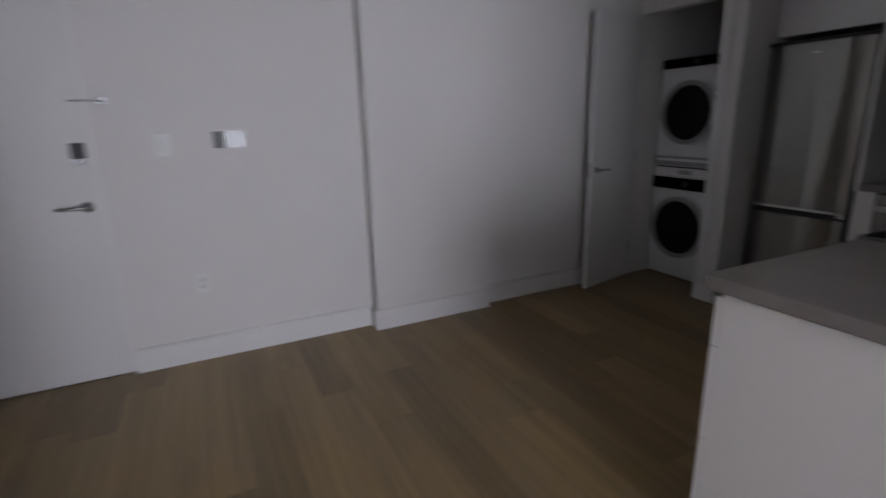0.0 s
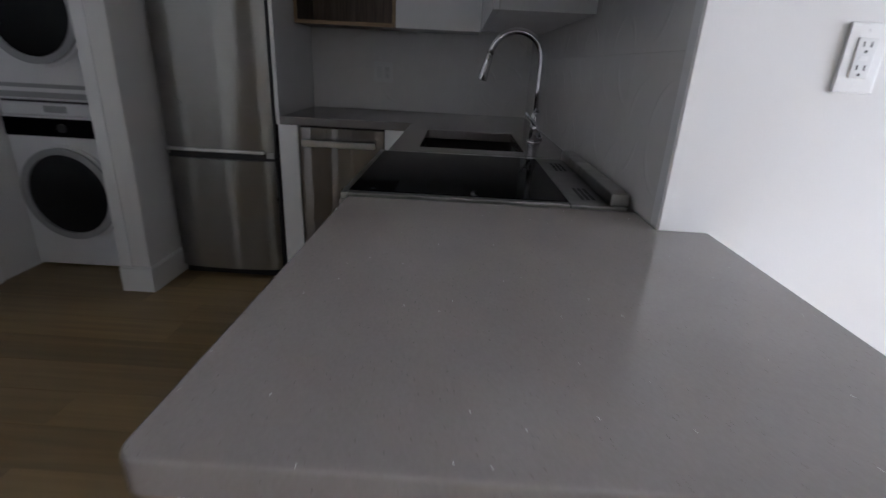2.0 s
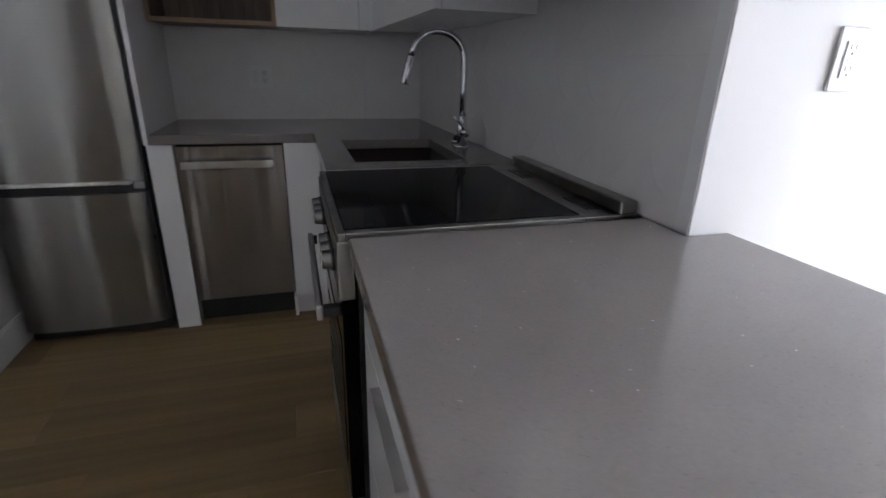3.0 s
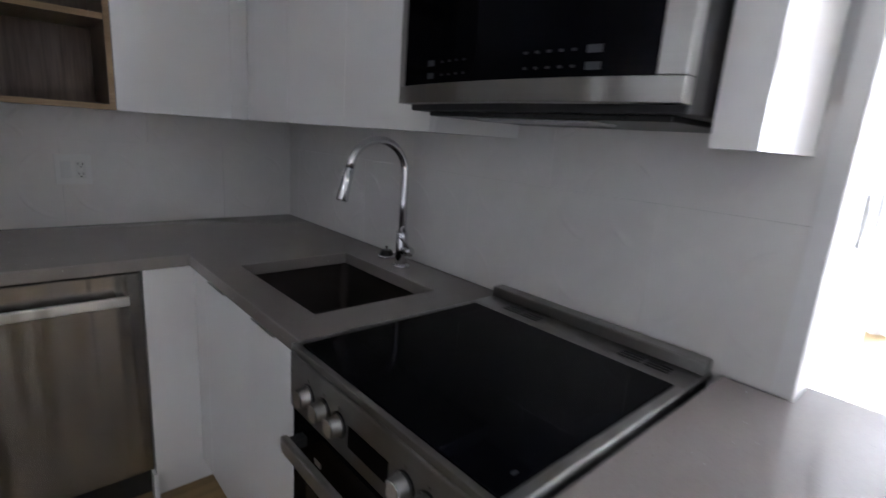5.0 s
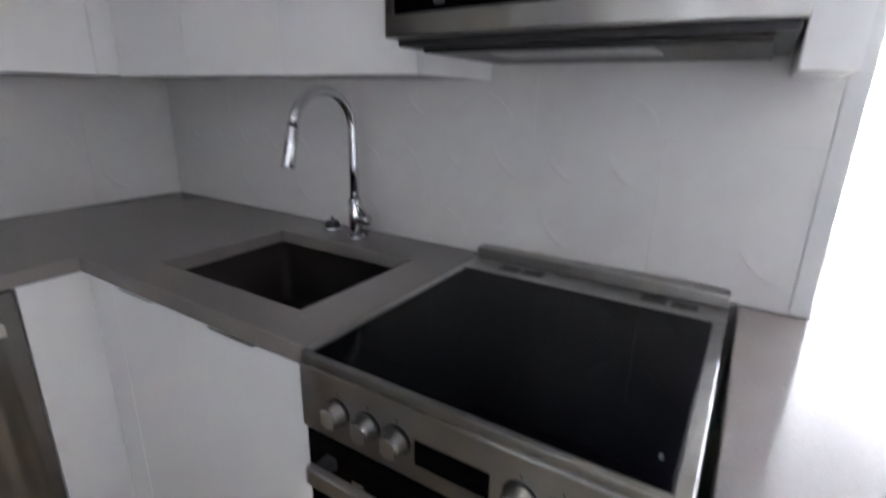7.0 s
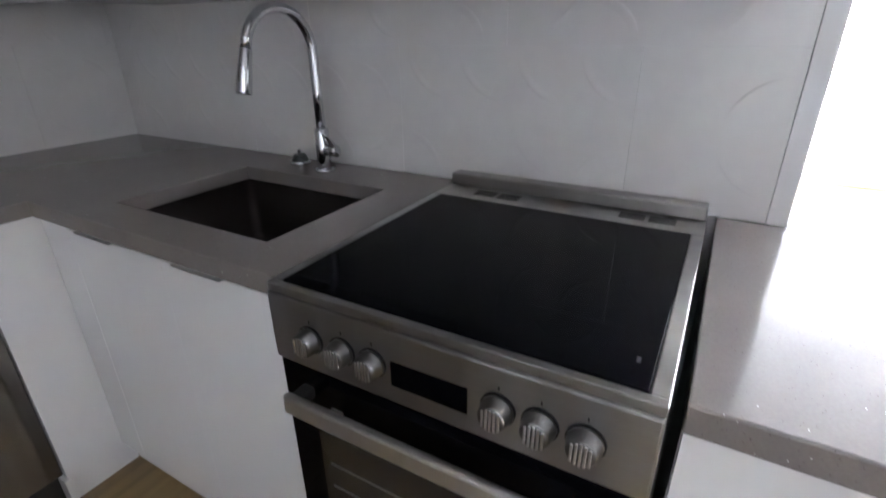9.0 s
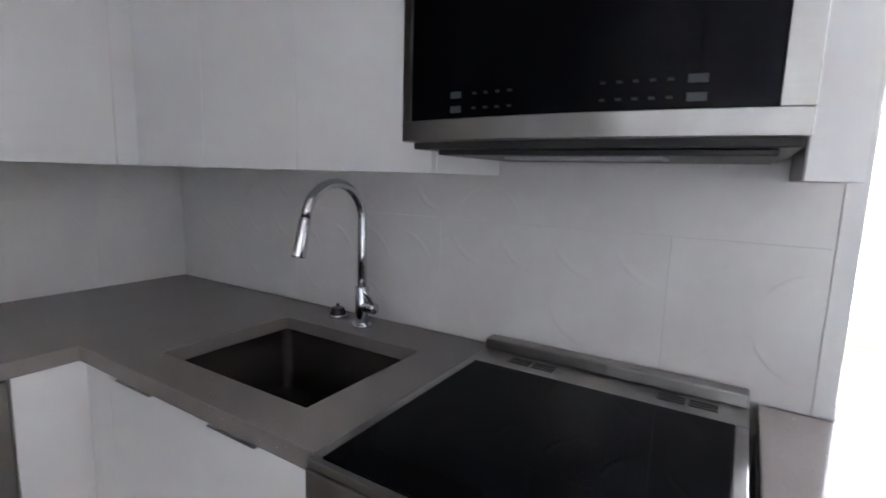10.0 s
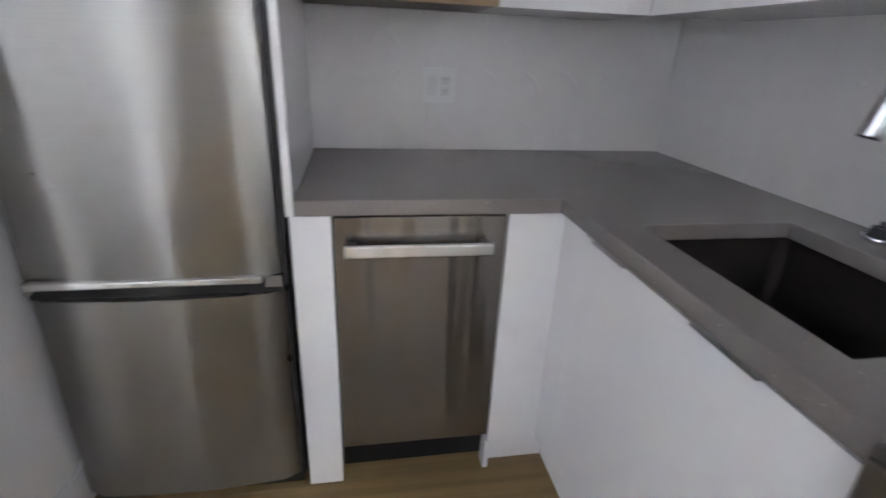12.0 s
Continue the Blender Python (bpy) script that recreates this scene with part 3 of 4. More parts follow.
part("lever_handle", tube([(FX + 0.004, FY - 0.042, H + 0.060), (FX - 0.006, FY - 0.044, H + 0.078), (FX - 0.024, FY - 0.046, H + 0.100), (FX - 0.050, FY - 0.048, H + 0.124)], 0.006, 12, radii=[0.010, 0.009, 0.006, 0.0045]), CHROME, g, "thin chrome lever", True)
g = thing("air_gap_cap", "low chrome and black cap beside the tap", "sink fitting", (FX + 0.027, FY + 0.123, H))
part("flange", cyl((FX + 0.027, FY + 0.123, H + 0.006), 0.031, 0.012, "z", 28), CHROME, g, "", True, 0.003)
part("cap", cyl((FX + 0.027, FY + 0.123, H + 0.0215), 0.026, 0.019, "z", 28, 0.018), BLACK, g, "black button top")
part("knob", cyl((FX + 0.027, FY + 0.123, H + 0.038), 0.006, 0.014, "z", 16), CHROME, g)

# ---- range cooker ----
RX = -0.678
g = thing("range_cooker", "freestanding stainless steel range with black glass hob", "range", (-0.33, (RANGE_N + RANGE_S) / 2, 0))
y0, y1 = RANGE_S, RANGE_N
part("body", box(-0.640, -0.02, y0 + 0.004, y1 - 0.004, 0.064, H - 0.012), BLACK, g, "black side panels")
fr = box(RX + 0.004, -0.660, y0, y1, H - 0.0115, H + 0.004)
box(-0.144, -0.012, y0, y1, H - 0.0115, H + 0.004, fr)
box(-0.6595, -0.1445, y0, y0 + 0.022, H - 0.0115, H + 0.004, fr)
box(-0.6595, -0.1445, y1 - 0.020, y1, H - 0.0115, H + 0.004, fr)
part("hob_frame", fr, STEEL, g, "brushed steel hob frame", bevel=0.002)
part("hob_glass", box(-0.659, -0.145, y0 + 0.0225, y1 - 0.0205, H - 0.010, H + 0.0055), BLACK_GLASS, g, "black ceramic glass hob", bevel=0.0015)
part("hob_print", box(-0.612, -0.600, y0 + 0.040, y0 + 0.045, H + 0.0056, H + 0.0059), MARK, g, "small pale print on the glass")
gd = part("back_guard", box(-0.056, -0.013, y0 + 0.002, y1 - 0.002, H + 0.0045, H + 0.034), STEEL, g, "steel rear guard with vents", bevel=0.004)
for c in (-1.60, -1.66, -1.94, -2.00):
    for k in range(3):
        part("vent_slot", box(-0.108 + k * 0.013, -0.101 + k * 0.013, c - 0.026, c + 0.026, H + 0.004, H + 0.0052), BLACK, gd)
cp = part("control_panel", box(RX, -0.642, y0, y1, 0.768, H - 0.012), STEEL, g, "brushed steel control panel", bevel=0.004)
for yk in (-1.571, -1.634, -1.691, -1.890, -1.946, -2.002):
    part("knob_collar", cyl((RX - 0.0015, yk, 0.829), 0.0245, 0.003, "x", 28), BLACK, cp, "black ring round a knob")
    k = part("knob", tube([(RX - 0.003, yk, 0.829), (RX - 0.008, yk, 0.829), (RX - 0.009, yk, 0.829), (RX - 0.022, yk, 0.829), (RX - 0.025, yk, 0.829)], 0.02, 28, radii=[0.0225, 0.0225, 0.0205, 0.0195, 0.0170]), KNOB, cp, "ridged chrome control knob", True)
    for off in (-0.011, -0.0055, 0.0, 0.0055, 0.011):
        tall = 0.0165 * math.sqrt(1 - (off / 0.017) ** 2)
        part("ridge", box(RX - 0.0275, RX - 0.0245, yk + off - 0.0015, yk + off + 0.0015, 0.829 - tall, 0.829 + tall), STEEL_LIGHT, k, bevel=0.0006)
    part("index_mark", box(RX - 0.0008, RX - 0.0002, yk - 0.001, yk + 0.001, 0.858, 0.864), BLACK, cp)
part("display", box(RX - 0.0015, RX + 0.002, -1.846, -1.723, 0.800, 0.843), BLACK_GLASS, cp, "black glass clock display", bevel=0.0008)
od = part("oven_door", box(RX + 0.006, -0.641, y0 + 0.003, y1 - 0.003, 0.245, 0.763), BLACK_GLASS, g, "black glass oven door", bevel=0.003)
part("oven_window", box(RX + 0.0045, RX + 0.0058, y0 + 0.07, y1 - 0.07, 0.300, 0.640), material("smoked_glass", (0.022, 0.019, 0.016), 0.08, blotch=0.1), od)
for k in range(5):
    z = 0.34 + k * 0.055
    part("rack_bar", box(RX + 0.0030, RX + 0.0043, y0 + 0.09, y1 - 0.09, z, z + 0.004), material("rack_sheen", (0.05, 0.046, 0.042), 0.3), od)
for s in (y0 + 0.072, y1 - 0.062):
    part("handle_bracket", box(RX - 0.036, RX + 0.006, s - 0.012, s + 0.012, 0.704, 0.726), DARK_GREY, od, bevel=0.003)
part("handle", box(RX - 0.044, RX - 0.028, y0 + 0.058, y1 - 0.048, 0.698, 0.734), STEEL_LIGHT, od, "flat brushed steel bar handle", bevel=0.005)
part("badge", box(RX + 0.0035, RX + 0.0058, -1.615, -1.590, 0.684, 0.696), STEEL_LIGHT, od, "small pale metal badge", bevel=0.0008)
part("drawer", box(RX + 0.006, -0.641, y0 + 0.003, y1 - 0.003, 0.075, 0.240), STEEL, g, "brushed steel lower drawer", bevel=0.003)
for yy in (y0 + 0.05, y1 - 0.05):
    for xx in (-0.58, -0.08):
        part("foot", cyl((xx, yy, FL + 0.018), 0.018, 0.036, "z", 16), BLACK, g)

# ---- dishwasher ----
DX0, DX1 = -1.244, -0.780
g = thing("dishwasher", "stainless steel dishwasher with bar handle", "dishwasher", ((DX0 + DX1) / 2, -0.3, 0))
part("body", box(DX0 + 0.008, DX1 - 0.002, -0.560, -0.02, 0.10, H - SLAB - 0.004), BLACK, g)
d = part("door", box(DX0 + 0.006, DX1 - 0.010, -0.617, -0.561, 0.120, H - SLAB - 0.010), STEEL_DISH, g, "brushed steel door", bevel=0.003)
part("handle", box(-1.212, -0.833, -0.664, -0.648, 0.762, 0.794), STEEL_LIGHT, d, "flat brushed steel bar handle", bevel=0.004)
for xx in (-1.192, -0.853):
    part("handle_post", box(xx - 0.011, xx + 0.011, -0.651, -0.615, 0.767, 0.790), DARK_GREY, d)
part("toe_panel", box(DX0 + 0.006, DX1 - 0.006, -0.555, -0.535, FL, 0.116), BLACK, g, "black toe panel")

# ---- fridge ----
FX0, FX1, FF = -1.938, -1.352, -0.592
g = thing("fridge_freezer", "tall stainless steel fridge with bottom freezer", "fridge", ((FX0 + FX1) / 2, -0.3, 0))
part("body", box(FX0, FX1, FF, -0.03, FL + 0.022, 1.729), DARK_GREY, g, "dark grey cabinet", bevel=0.003)
part("top_cap", box(FX0 - 0.003, FX1 + 0.003, FF - 0.055, -0.03, 1.7295, 1.751), BLACK, g, "black top cap", bevel=0.003)


FE = FX1 - 0.010


def curved_door(z0, z1):
    """A door front that swells a little to its middle, with rounded uprights."""
    pts, n = [], 14
    for i in range(n + 1):
        u = -1 + 2 * i / n
        x = (FX0 + FE) / 2 + u * (FE - FX0) / 2
        edge = 0.018 * max(0, (abs(u) - 0.93) / 0.07) ** 2
        pts.append((x, FF - 0.050 - 0.020 * (1 - u * u) + edge))
    pts += [(FE, FF - 0.002), (FX0, FF - 0.002)]
    return poly(pts, z0, z1)


up = part("fridge_door", curved_door(0.716, 1.728), STEEL_FRIDGE, g, "brushed steel upper door", True)
lo = part("freezer_door", curved_door(0.050, 0.668), STEEL_FRIDGE, g, "brushed steel freezer door", True)
for d in (up, lo):
    m = d.modifiers.new("crease", "EDGE_SPLIT")
    m.split_angle = radians(35)
# black strips stand in for the shade between fridge and gable panel
for d, z0, z1 in ((up, 0.690, 1.728), (lo, 0.050, 0.668)):
    part("gap_shade", box(FE + 0.0006, FX1, FF - 0.046, FF - 0.003, z0, z1), BLACK, d, "black strip for the shaded gap beside the door", bevel=0.002)
part("gap_trim", box(FX0 + 0.006, FE - 0.001, FF - 0.045, FF - 0.003, 0.6685, 0.7155), BLACK, g, "black recess between the doors")
part("handle_lip", box(FX0 + 0.019, FX1 - 0.055, FF - 0.079, FF - 0.050, 0.708, 0.724), STEEL_LIGHT, up, "pale metal grip lip", bevel=0.003)
for xa, xb in ((FX0 + 0.002, FX0 + 0.018), (FX1 - 0.054, FE - 0.002)):
    part("door_foot", box(xa, xb, FF - 0.052, FF - 0.046, 0.685, 0.7155), STEEL, up, "steel corner beside the grip", bevel=0.0015)
part("maker_plate", box(-1.67, -1.63, FF - 0.0715, FF - 0.0695, 1.665, 1.673), STEEL_LIGHT, up)
part("plinth", box(FX0 + 0.01, FX1 - 0.01, FF - 0.02, FF - 0.003, FL + 0.01, 0.048), BLACK, g)
for xx in (FX0 + 0.05, FX1 - 0.05):
    for yy in (FF + 0.04, -0.08):
        part("foot", cyl((xx, yy, FL + 0.011), 0.02, 0.022, "z", 14), BLACK, g)
g = thing("fridge_top_cabinet", "white lacquered cabinet above the fridge", "cabinet", (-1.66, -0.3, 1.80))
part("carcass", box(PIER_R + 0.002, -1.348, -0.50, 0.006, 1.80, 2.4), LACQUER, g)
for xa, xb in ((PIER_R + 0.004, -1.656), (-1.653, -1.350)):
    front("door", g, xa, xb, -0.520, -0.501, 1.80, 2.4)

# ---- upper cabinets ----
U_TOP, UX, UY = 2.28, -0.325, -0.325
g = thing("open_shelf", "open walnut shelf unit with oak edges, empty", "shelf", (-1.02, -0.16, UPPER))
ox0, ox1 = -1.322, -0.778
part("back_board", box(ox0 + 0.019, ox1 - 0.019, -0.020, -0.004, UPPER + 0.02, U_TOP - 0.02), WALNUT, g)
for name, b, m in (("side_board", (ox0, ox0 + 0.018, UY + 0.002, -0.003, UPPER, U_TOP), WALNUT), ("side_board", (ox1 - 0.018, ox1, UY + 0.002, -0.003, UPPER, U_TOP), WALNUT),
                   ("bottom_board", (ox0 + 0.0185, ox1 - 0.0185, UY + 0.002, -0.0205, UPPER, UPPER + 0.019), WALNUT), ("shelf_board", (ox0 + 0.0185, ox1 - 0.0185, UY + 0.008, -0.0205, 1.652, 1.671), WALNUT),
                   ("shelf_board", (ox0 + 0.0185, ox1 - 0.0185, UY + 0.008, -0.0205, 1.945, 1.964), WALNUT), ("top_board", (ox0 + 0.0185, ox1 - 0.0185, UY + 0.002, -0.0205, U_TOP - 0.02, U_TOP), WALNUT)):
    o = part(name, box(*b), m, g, bevel=0.001)
    part("edge_band", box(b[0], b[1], b[2] - 0.0022, b[2], b[4], b[5]), OAK_EDGE, o)


def upper_unit(label, x0, x1, y0, y1, z0, z1, face, seams):
    g = thing("wall_cabinet", label, "cabinet", ((x0 + x1) / 2, (y0 + y1) / 2, z0), group="white wall cabinets")
    if face == "x":
        part("carcass", box(x0 + 0.0205, x1, y0, y1, z0, z1), LACQUER, g)
        cuts = [y0, *seams, y1]
        for a, b in zip(cuts, cuts[1:]):
            front("door", g, x0, x0 + 0.019, a + 0.0010, b - 0.0010, z0, z1)
    else:
        part("carcass", box(x0, x1, y0 + 0.0205, y1, z0, z1), LACQUER, g)
        cuts = [x0, *seams, x1]
        for a, b in zip(cuts, cuts[1:]):
            front("door", g, a + 0.0010, b - 0.0010, y0, y0 + 0.019, z0, z1)
    return g


upper_unit("white lacquered wall cabinet beside the open shelf", ox1 + 0.001, UX + 0.001, UY, -0.004, UPPER, U_TOP, "y", [-0.390])
upper_unit("white lacquered wall cabinet above the sink", UX, -0.004, -0.690, UY - 0.001, UPPER, U_TOP, "x", [])
upper_unit("white lacquered wall cabinet above the sink", UX, -0.004, -1.477, -0.691, UPPER, U_TOP, "x", [-1.078])
upper_unit("white lacquered wall cabinet above the microwave", UX, -0.004, -2.096, -1.478, 1.845, U_TOP, "x", [-1.787])
upper_unit("narrow glossy white wall cabinet beside the microwave", -0.310, -0.004, -2.166, -2.098, UPPER + 0.003, U_TOP, "x", [])

# ---- microwave ----
MX, my0, my1, mz0, mz1 = -0.413, -2.094, -1.466, 1.419, 1.840
BOW = 0.030


def bowed(y0, y1, z0, z1, proud, deep, bm=None):
    """A piece of the microwave front, which swells towards the middle of its width."""
    ys = [y0 + (y1 - y0) * k / 12 for k in range(13)]
    swell = [MX - BOW * (1 - ((2 * y - my0 - my1) / (my1 - my0)) ** 2) for y in ys]
    return poly([(x - proud, y) for x, y in zip(swell, ys)] + [(x + deep, y) for x, y in zip(swell[::-1], ys[::-1])], z0, z1, bm)


g = thing("microwave_oven", "over-the-range microwave with black glass and steel frame", "microwave", (-0.2, (my0 + my1) / 2, mz0))
part("body", box(MX + 0.033, -0.008, my0 + 0.004, my1 - 0.004, mz0 - 0.012, mz1), DARK_GREY, g, "dark grey casing", bevel=0.003)
fr = bowed(my0, my1, mz0, mz0 + 0.036, 0, 0.032)
bowed(my0, my0 + 0.038, mz0 + 0.0362, mz1, 0, 0.032, fr)
bowed(my1 - 0.022, my1, mz0 + 0.0362, mz1, 0, 0.032, fr)
bowed(my0 + 0.0382, my1 - 0.0222, mz1 - 0.03, mz1, 0, 0.032, fr)
fm = part("door_frame", fr, STEEL, g, "brushed steel door frame", bevel=0.003)
gl = part("door_glass", bowed(my0 + 0.0385, my1 - 0.0225, mz0 + 0.0365, mz1 - 0.0305, -0.003, 0.030), BLACK_GLASS, g, "black glass door and controls")
for yc, wide_key in ((-1.592, 0.011), (-1.963, 0.012)):
    for zc2 in (mz0 + 0.046, mz0 + 0.070):
        part("key", bowed(yc - wide_key, yc + wide_key, zc2, zc2 + 0.011, -0.0022, 0.0028), MARK, gl, "pale printed key")
for start, count in ((-1.630, 4), (-1.842, 5)):
    for k in range(count):
        for zc2 in (mz0 + 0.050, mz0 + 0.074):
            yk = start - k * 0.022
            part("legend", bowed(yk - 0.004, yk + 0.004, zc2, zc2 + 0.004, -0.0024, 0.0028), LEGEND, gl)
vt = part("vent_grille", box(MX + 0.05, -0.03, my0 + 0.03, my1 - 0.05, mz0 - 0.022, mz0 - 0.0125), BLACK, g, "black vent underneath", bevel=0.002)
part("lamp_cover", box(MX + 0.07, MX + 0.16, my0 + 0.18, my1 - 0.18, mz0 - 0.027, mz0 - 0.0225), GREY_PLASTIC, vt)

# ---- laundry ----
WX0, WX1, WF = -2.790, -2.215, -0.630


def drum_machine(name, label, category, z0, z1, panel_z0, panel_z1, door_z, reach):
    g = thing(name, label, category, ((WX0 + WX1) / 2, -0.3, z0))
    part("cabinet", box(WX0, WX1, WF, -0.03, z0, z1), ENAMEL, g, bevel=0.012)
    part("control_panel", box(WX0 + 0.003, WX1 - 0.003, WF - 0.008, WF - 0.0002, panel_z0, panel_z1), BLACK_GLASS, g, "black control strip", bevel=0.003)
    cx = (WX0 + WX1) / 2
    d = part("door", ring((cx, WF - 0.020, door_z), reach, reach - 0.034, 0.040, "y", 56), GREY_PLASTIC, g, "round silver-grey door ring", True)
    m = d.modifiers.new("crease", "EDGE_SPLIT")
    m.split_angle = radians(35)
    part("rim", ring((cx, WF - 0.012, door_z), reach + 0.014, reach + 0.001, 0.024, "y", 56), ENAMEL, d)
    glass = bmesh.new()
    bmesh.ops.create_uvsphere(glass, u_segments=40, v_segments=14, radius=1, matrix=Matrix.Translation((cx, WF - 0.022, door_z)) @ Matrix.Diagonal((reach - 0.033, 0.020, reach - 0.033, 1)))
    part("glass", glass, DOME, d, "dark domed door glass", True)
    part("dial", cyl((cx + 0.03, WF - 0.014, (panel_z0 + panel_z1) / 2), 0.022, 0.012, "y", 24), BLACK, g, "small black dial")
    return g


wm = drum_machine("washing_machine", "white front-loading washing machine in the closet", "washing machine", FL + 0.012, 0.842, 0.735, 0.830, 0.430, 0.252)
dr = drum_machine("tumble_dryer", "white tumble dryer stacked on the washing machine", "dryer", 0.918, 1.748, 1.672, 1.744, 1.335, 0.240)
part("kick_panel", box(WX0 + 0.01, WX1 - 0.01, WF - 0.006, WF - 0.0002, 0.930, 1.000), GREY_PLASTIC, dr, "grey lower panel", bevel=0.002)
part("kick_groove", box(WX0 + 0.02, WX1 - 0.02, WF - 0.0075, WF - 0.0062, 0.960, 0.980), ENAMEL, dr)
g = thing("stacking_kit", "white stacking shelf between washer and dryer", "stacking kit", (-2.46, -0.3, 0.843))
part("tray", box(WX0, WX1, WF + 0.004, -0.03, 0.8425, 0.906), ENAMEL, g, bevel=0.006)
part("label_sticker", box(-2.56, -2.44, WF + 0.0025, WF + 0.0036, 0.858, 0.892), GREY_PLASTIC, g, "pale printed sticker")
part("shadow_strip", box(WX0 + 0.008, WX1 - 0.008, WF + 0.012, -0.04, 0.9065, 0.9175), DARK_GREY, g)
for xx in (WX0 + 0.06, WX1 - 0.06):
    for yy in (WF + 0.06, -0.1):
        part("foot", cyl((xx, yy, FL + 0.0065), 0.02, 0.013, "z", 14), BLACK, wm)


# ---- wall plates ----
def outlet(label, m, kind="duplex", gangs=1):
    """A wall plate, built facing -y round its centre, then moved to m."""
    g = thing("wall_outlet" if kind == "duplex" else "light_switch", label, "outlet" if kind == "duplex" else "switch")
    w = 0.070 + 0.046 * (gangs - 1)
    pl = part("plate", box(-w / 2, w / 2, -0.006, 0, -0.0575, 0.0575), WHITE_PLASTIC, g, bevel=0.002)
    for k in range(gangs):
        cx = (k - (gangs - 1) / 2) * 0.046
        ins = part("insert" if kind == "duplex" else "rocker", box(cx - 0.0165, cx + 0.0165, -0.0085, -0.0062, -0.033, 0.033), INSERT, g, bevel=0.001)
        if kind == "duplex" and k == gangs - 1:
            for z in (-0.019, 0.019):
                for sx_ in (-0.0065, 0.0065):
                    part("slot", box(cx + sx_ - 0.0012, cx + sx_ + 0.0012, -0.0089, -0.0086, z - 0.001, z + 0.008), DARK_GREY, ins)
                part("earth_hole", cyl((cx, -0.0087, z - 0.008), 0.0025, 0.0006, "y", 12), DARK_GREY, ins)
            part("test_button", box(cx - 0.007, cx + 0.007, -0.0095, -0.0086, -0.004, 0.004), WHITE_PLASTIC, ins)
        for z in (-0.046, 0.046):
            part("screw", cyl((cx, -0.0063, z), 0.003, 0.0006, "y", 12), WHITE_PLASTIC, pl)
    g.matrix_basis = m
    return g


outlet("white duplex outlet on the bright wall end", pose(0.285, STUB - 0.0005, 1.240))
outlet("white double light switch on the bright wall end", pose(0.500, STUB - 0.0005, 1.242), "switch", 2)
outlet("white outlet below the worktop overhang", pose(0.305, STUB - 0.0005, 0.408))
outlet("white outlet on the tiled wall by the dishwasher", pose(-0.888, -0.0075, 1.128), "duplex", 2)
outlet("white light switch beside the entry door", pose(WEST_S + 0.0005, -4.25, 1.235, 0, 0, 90), "switch")
outlet("white outlet low on the entry wall", pose(WEST_S + 0.0005, -4.16, 0.46, 0, 0, 90))

g = thing("intercom", "wall intercom with a dark glass screen", "intercom", (WEST_S, -3.925, 1.258))
part("case", box(WEST_S, WEST_S + 0.022, -4.005, -3.835, 1.205, 1.308), WHITE_PLASTIC, g, bevel=0.004)
part("speaker", box(WEST_S + 0.0222, WEST_S + 0.024, -4.000, -3.945, 1.211, 1.301), DARK_GREY, g, "dark speaker panel")
part("screen", box(WEST_S + 0.0222, WEST_S + 0.024, -3.940, -3.842, 1.211, 1.301), SCREEN, g, "dark glass screen")

# ---- splashback tiles ----
TW, TH, GAP = 0.60, 0.335, 0.0008


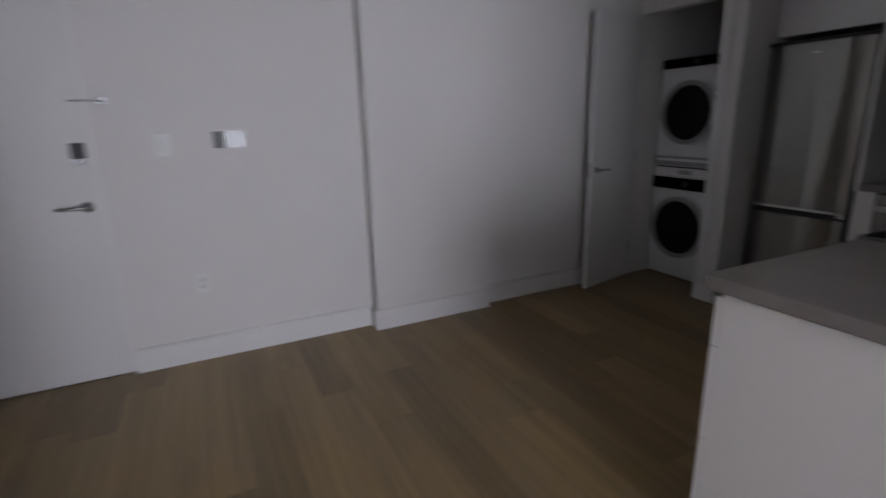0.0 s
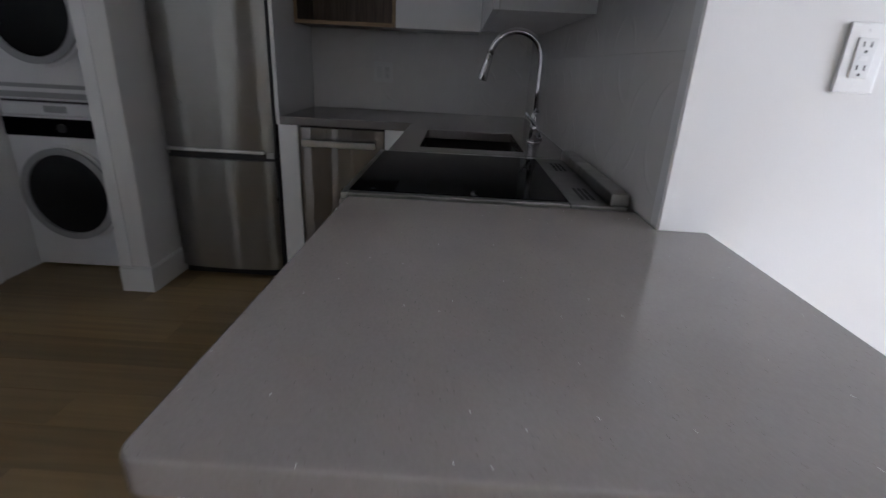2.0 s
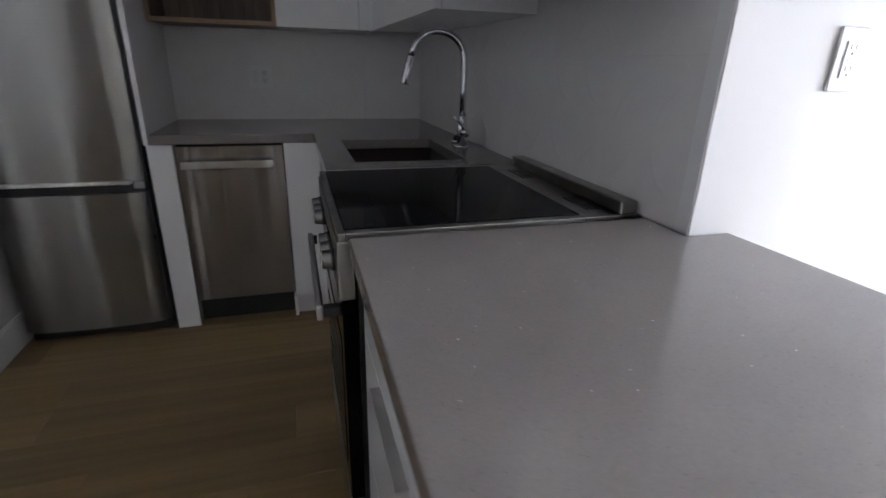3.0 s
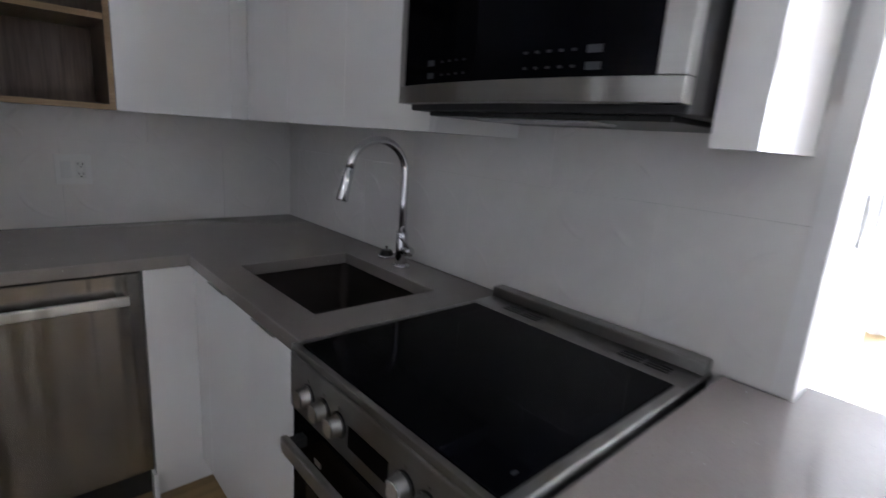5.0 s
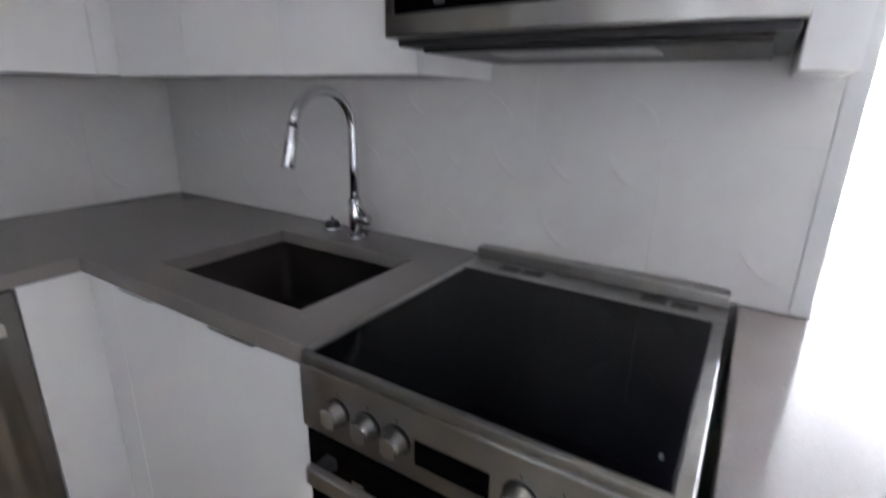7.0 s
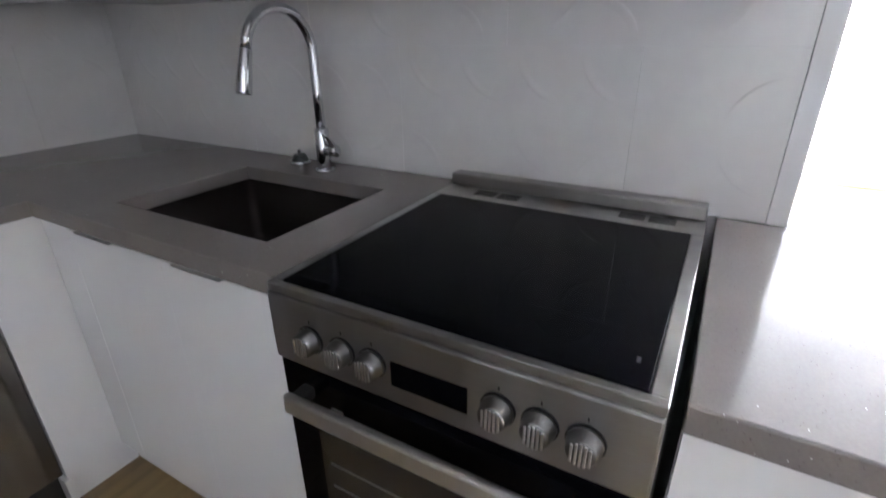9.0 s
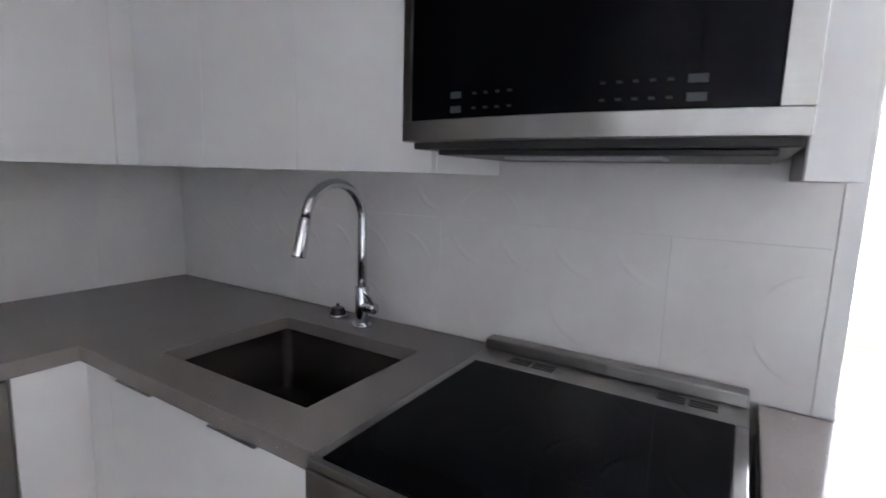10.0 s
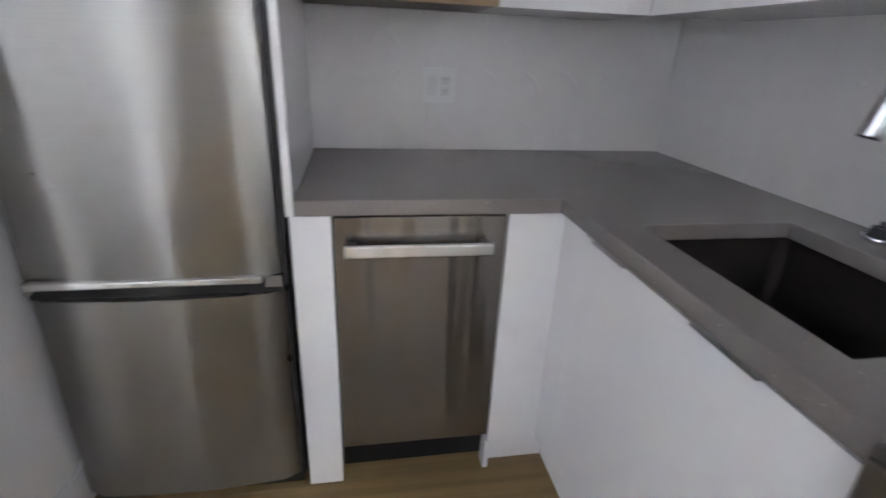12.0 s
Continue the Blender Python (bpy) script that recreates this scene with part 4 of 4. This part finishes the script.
def tile_mesh(w, h, turn):
    """A glazed tile with soft curved ridges swept across it."""
    bm = box(-w / 2, w / 2, -0.006, 0, 0, h)
    cols = max(1, round(w / 0.17))
    for c in range(cols):
        for d in range(2):
            cw, ch = w / cols, h / 2
            way = (turn + c * 3 + d * 2 + c * d) % 4
            x0, z0 = -w / 2 + c * cw, d * ch
            px, pz = ((x0, z0), (x0 + cw, z0), (x0 + cw, z0 + ch), (x0, z0 + ch))[way]
            reach, rows = min(cw, ch) * 0.80, []
            for i in range(9):
                a = radians(90 * way + 6 + 78 * i / 8)
                tall = 0.0012 * math.sin(math.pi * i / 8) + 0.0001
                rows.append([bm.verts.new((px + r * math.cos(a), y, pz + r * math.sin(a))) for r, y in ((reach - 0.012, -0.0061), (reach - 0.002, -0.0060 - tall), (reach + 0.003, -0.0060 - tall), (reach + 0.007, -0.0061))])
            for p, q in zip(rows, rows[1:]):
                for k in range(3):
                    bm.faces.new((p[k], p[k + 1], q[k + 1], q[k]))
    return mesh_from(bm, "tile", TILE)


pick = random.Random(9)


def tiles(parent, along, start, stop, z0, z1, first):
    """Square tiles on a wall: along x (facing -y) or along y (facing -x)."""
    made = {}
    z, h = z0, TH
    while z < z1 - 0.01:
        h = min(h, z1 - z)
        a, w = start, first
        while a < stop - 0.01:
            w = min(w, stop - a)
            key = (round(w, 3), round(h, 3), pick.randrange(4))
            if key not in made:
                made[key] = tile_mesh(w - GAP, h - GAP, key[2])
            o = new("tile", made[key])
            o.parent = parent
            mid = a + w / 2
            o.matrix_basis = pose(mid, 0.0065, z) if along == "x" else pose(0.0065, -mid, z, 0, 0, -90)
            a, w = a + w, TW
        z, h, first = z + h, TH, first + 0.3 if first < 0.31 else first - 0.3


tiles(wall_north, "x", -1.326, -0.0005, H + 0.0008, UPPER - 0.001, 0.40)
tiles(wall_kitchen, "y", 0.0, -TILE_END, H + 0.0008, UPPER + 0.10, 0.10)
gb = box(-1.326, 0.0115, 0.0068, 0.0118, H, UPPER)
box(0.0068, 0.0118, TILE_END, 0.0065, H, UPPER + 0.10, gb)
solid("grout_bed", gb, GROUT, "pale grout behind the splashback tiles", "grout")

# ---- floor planks ----
plank_bm = box(0, 1, 0, 0.1793, -0.0135 + FL, FL)
top = [e for e in plank_bm.edges if all(v.co.z > FL - 0.001 for v in e.verts)]
bmesh.ops.bevel(plank_bm, geom=top, offset=0.0005, segments=1, affect="EDGES")
plank_me = mesh_from(plank_bm, "plank", PLANK)
rng = random.Random(4)
row_y = SOUTH - 0.05
while row_y < 0.0:
    x = WEST_S - 0.05 - rng.uniform(0, 1.1)
    while x < EAST + 0.05:
        length = rng.choice((1.2, 1.5, 1.8))
        a, b = max(x, WEST_S - 0.06), min(x + length, EAST + 0.06)
        if b - a > 0.02:
            o = new("plank", plank_me)
            o.parent = floor
            o.location, o.scale = (a, row_y, 0), (b - a - 0.0006, 1, 1)
        x += length
    row_y += 0.18
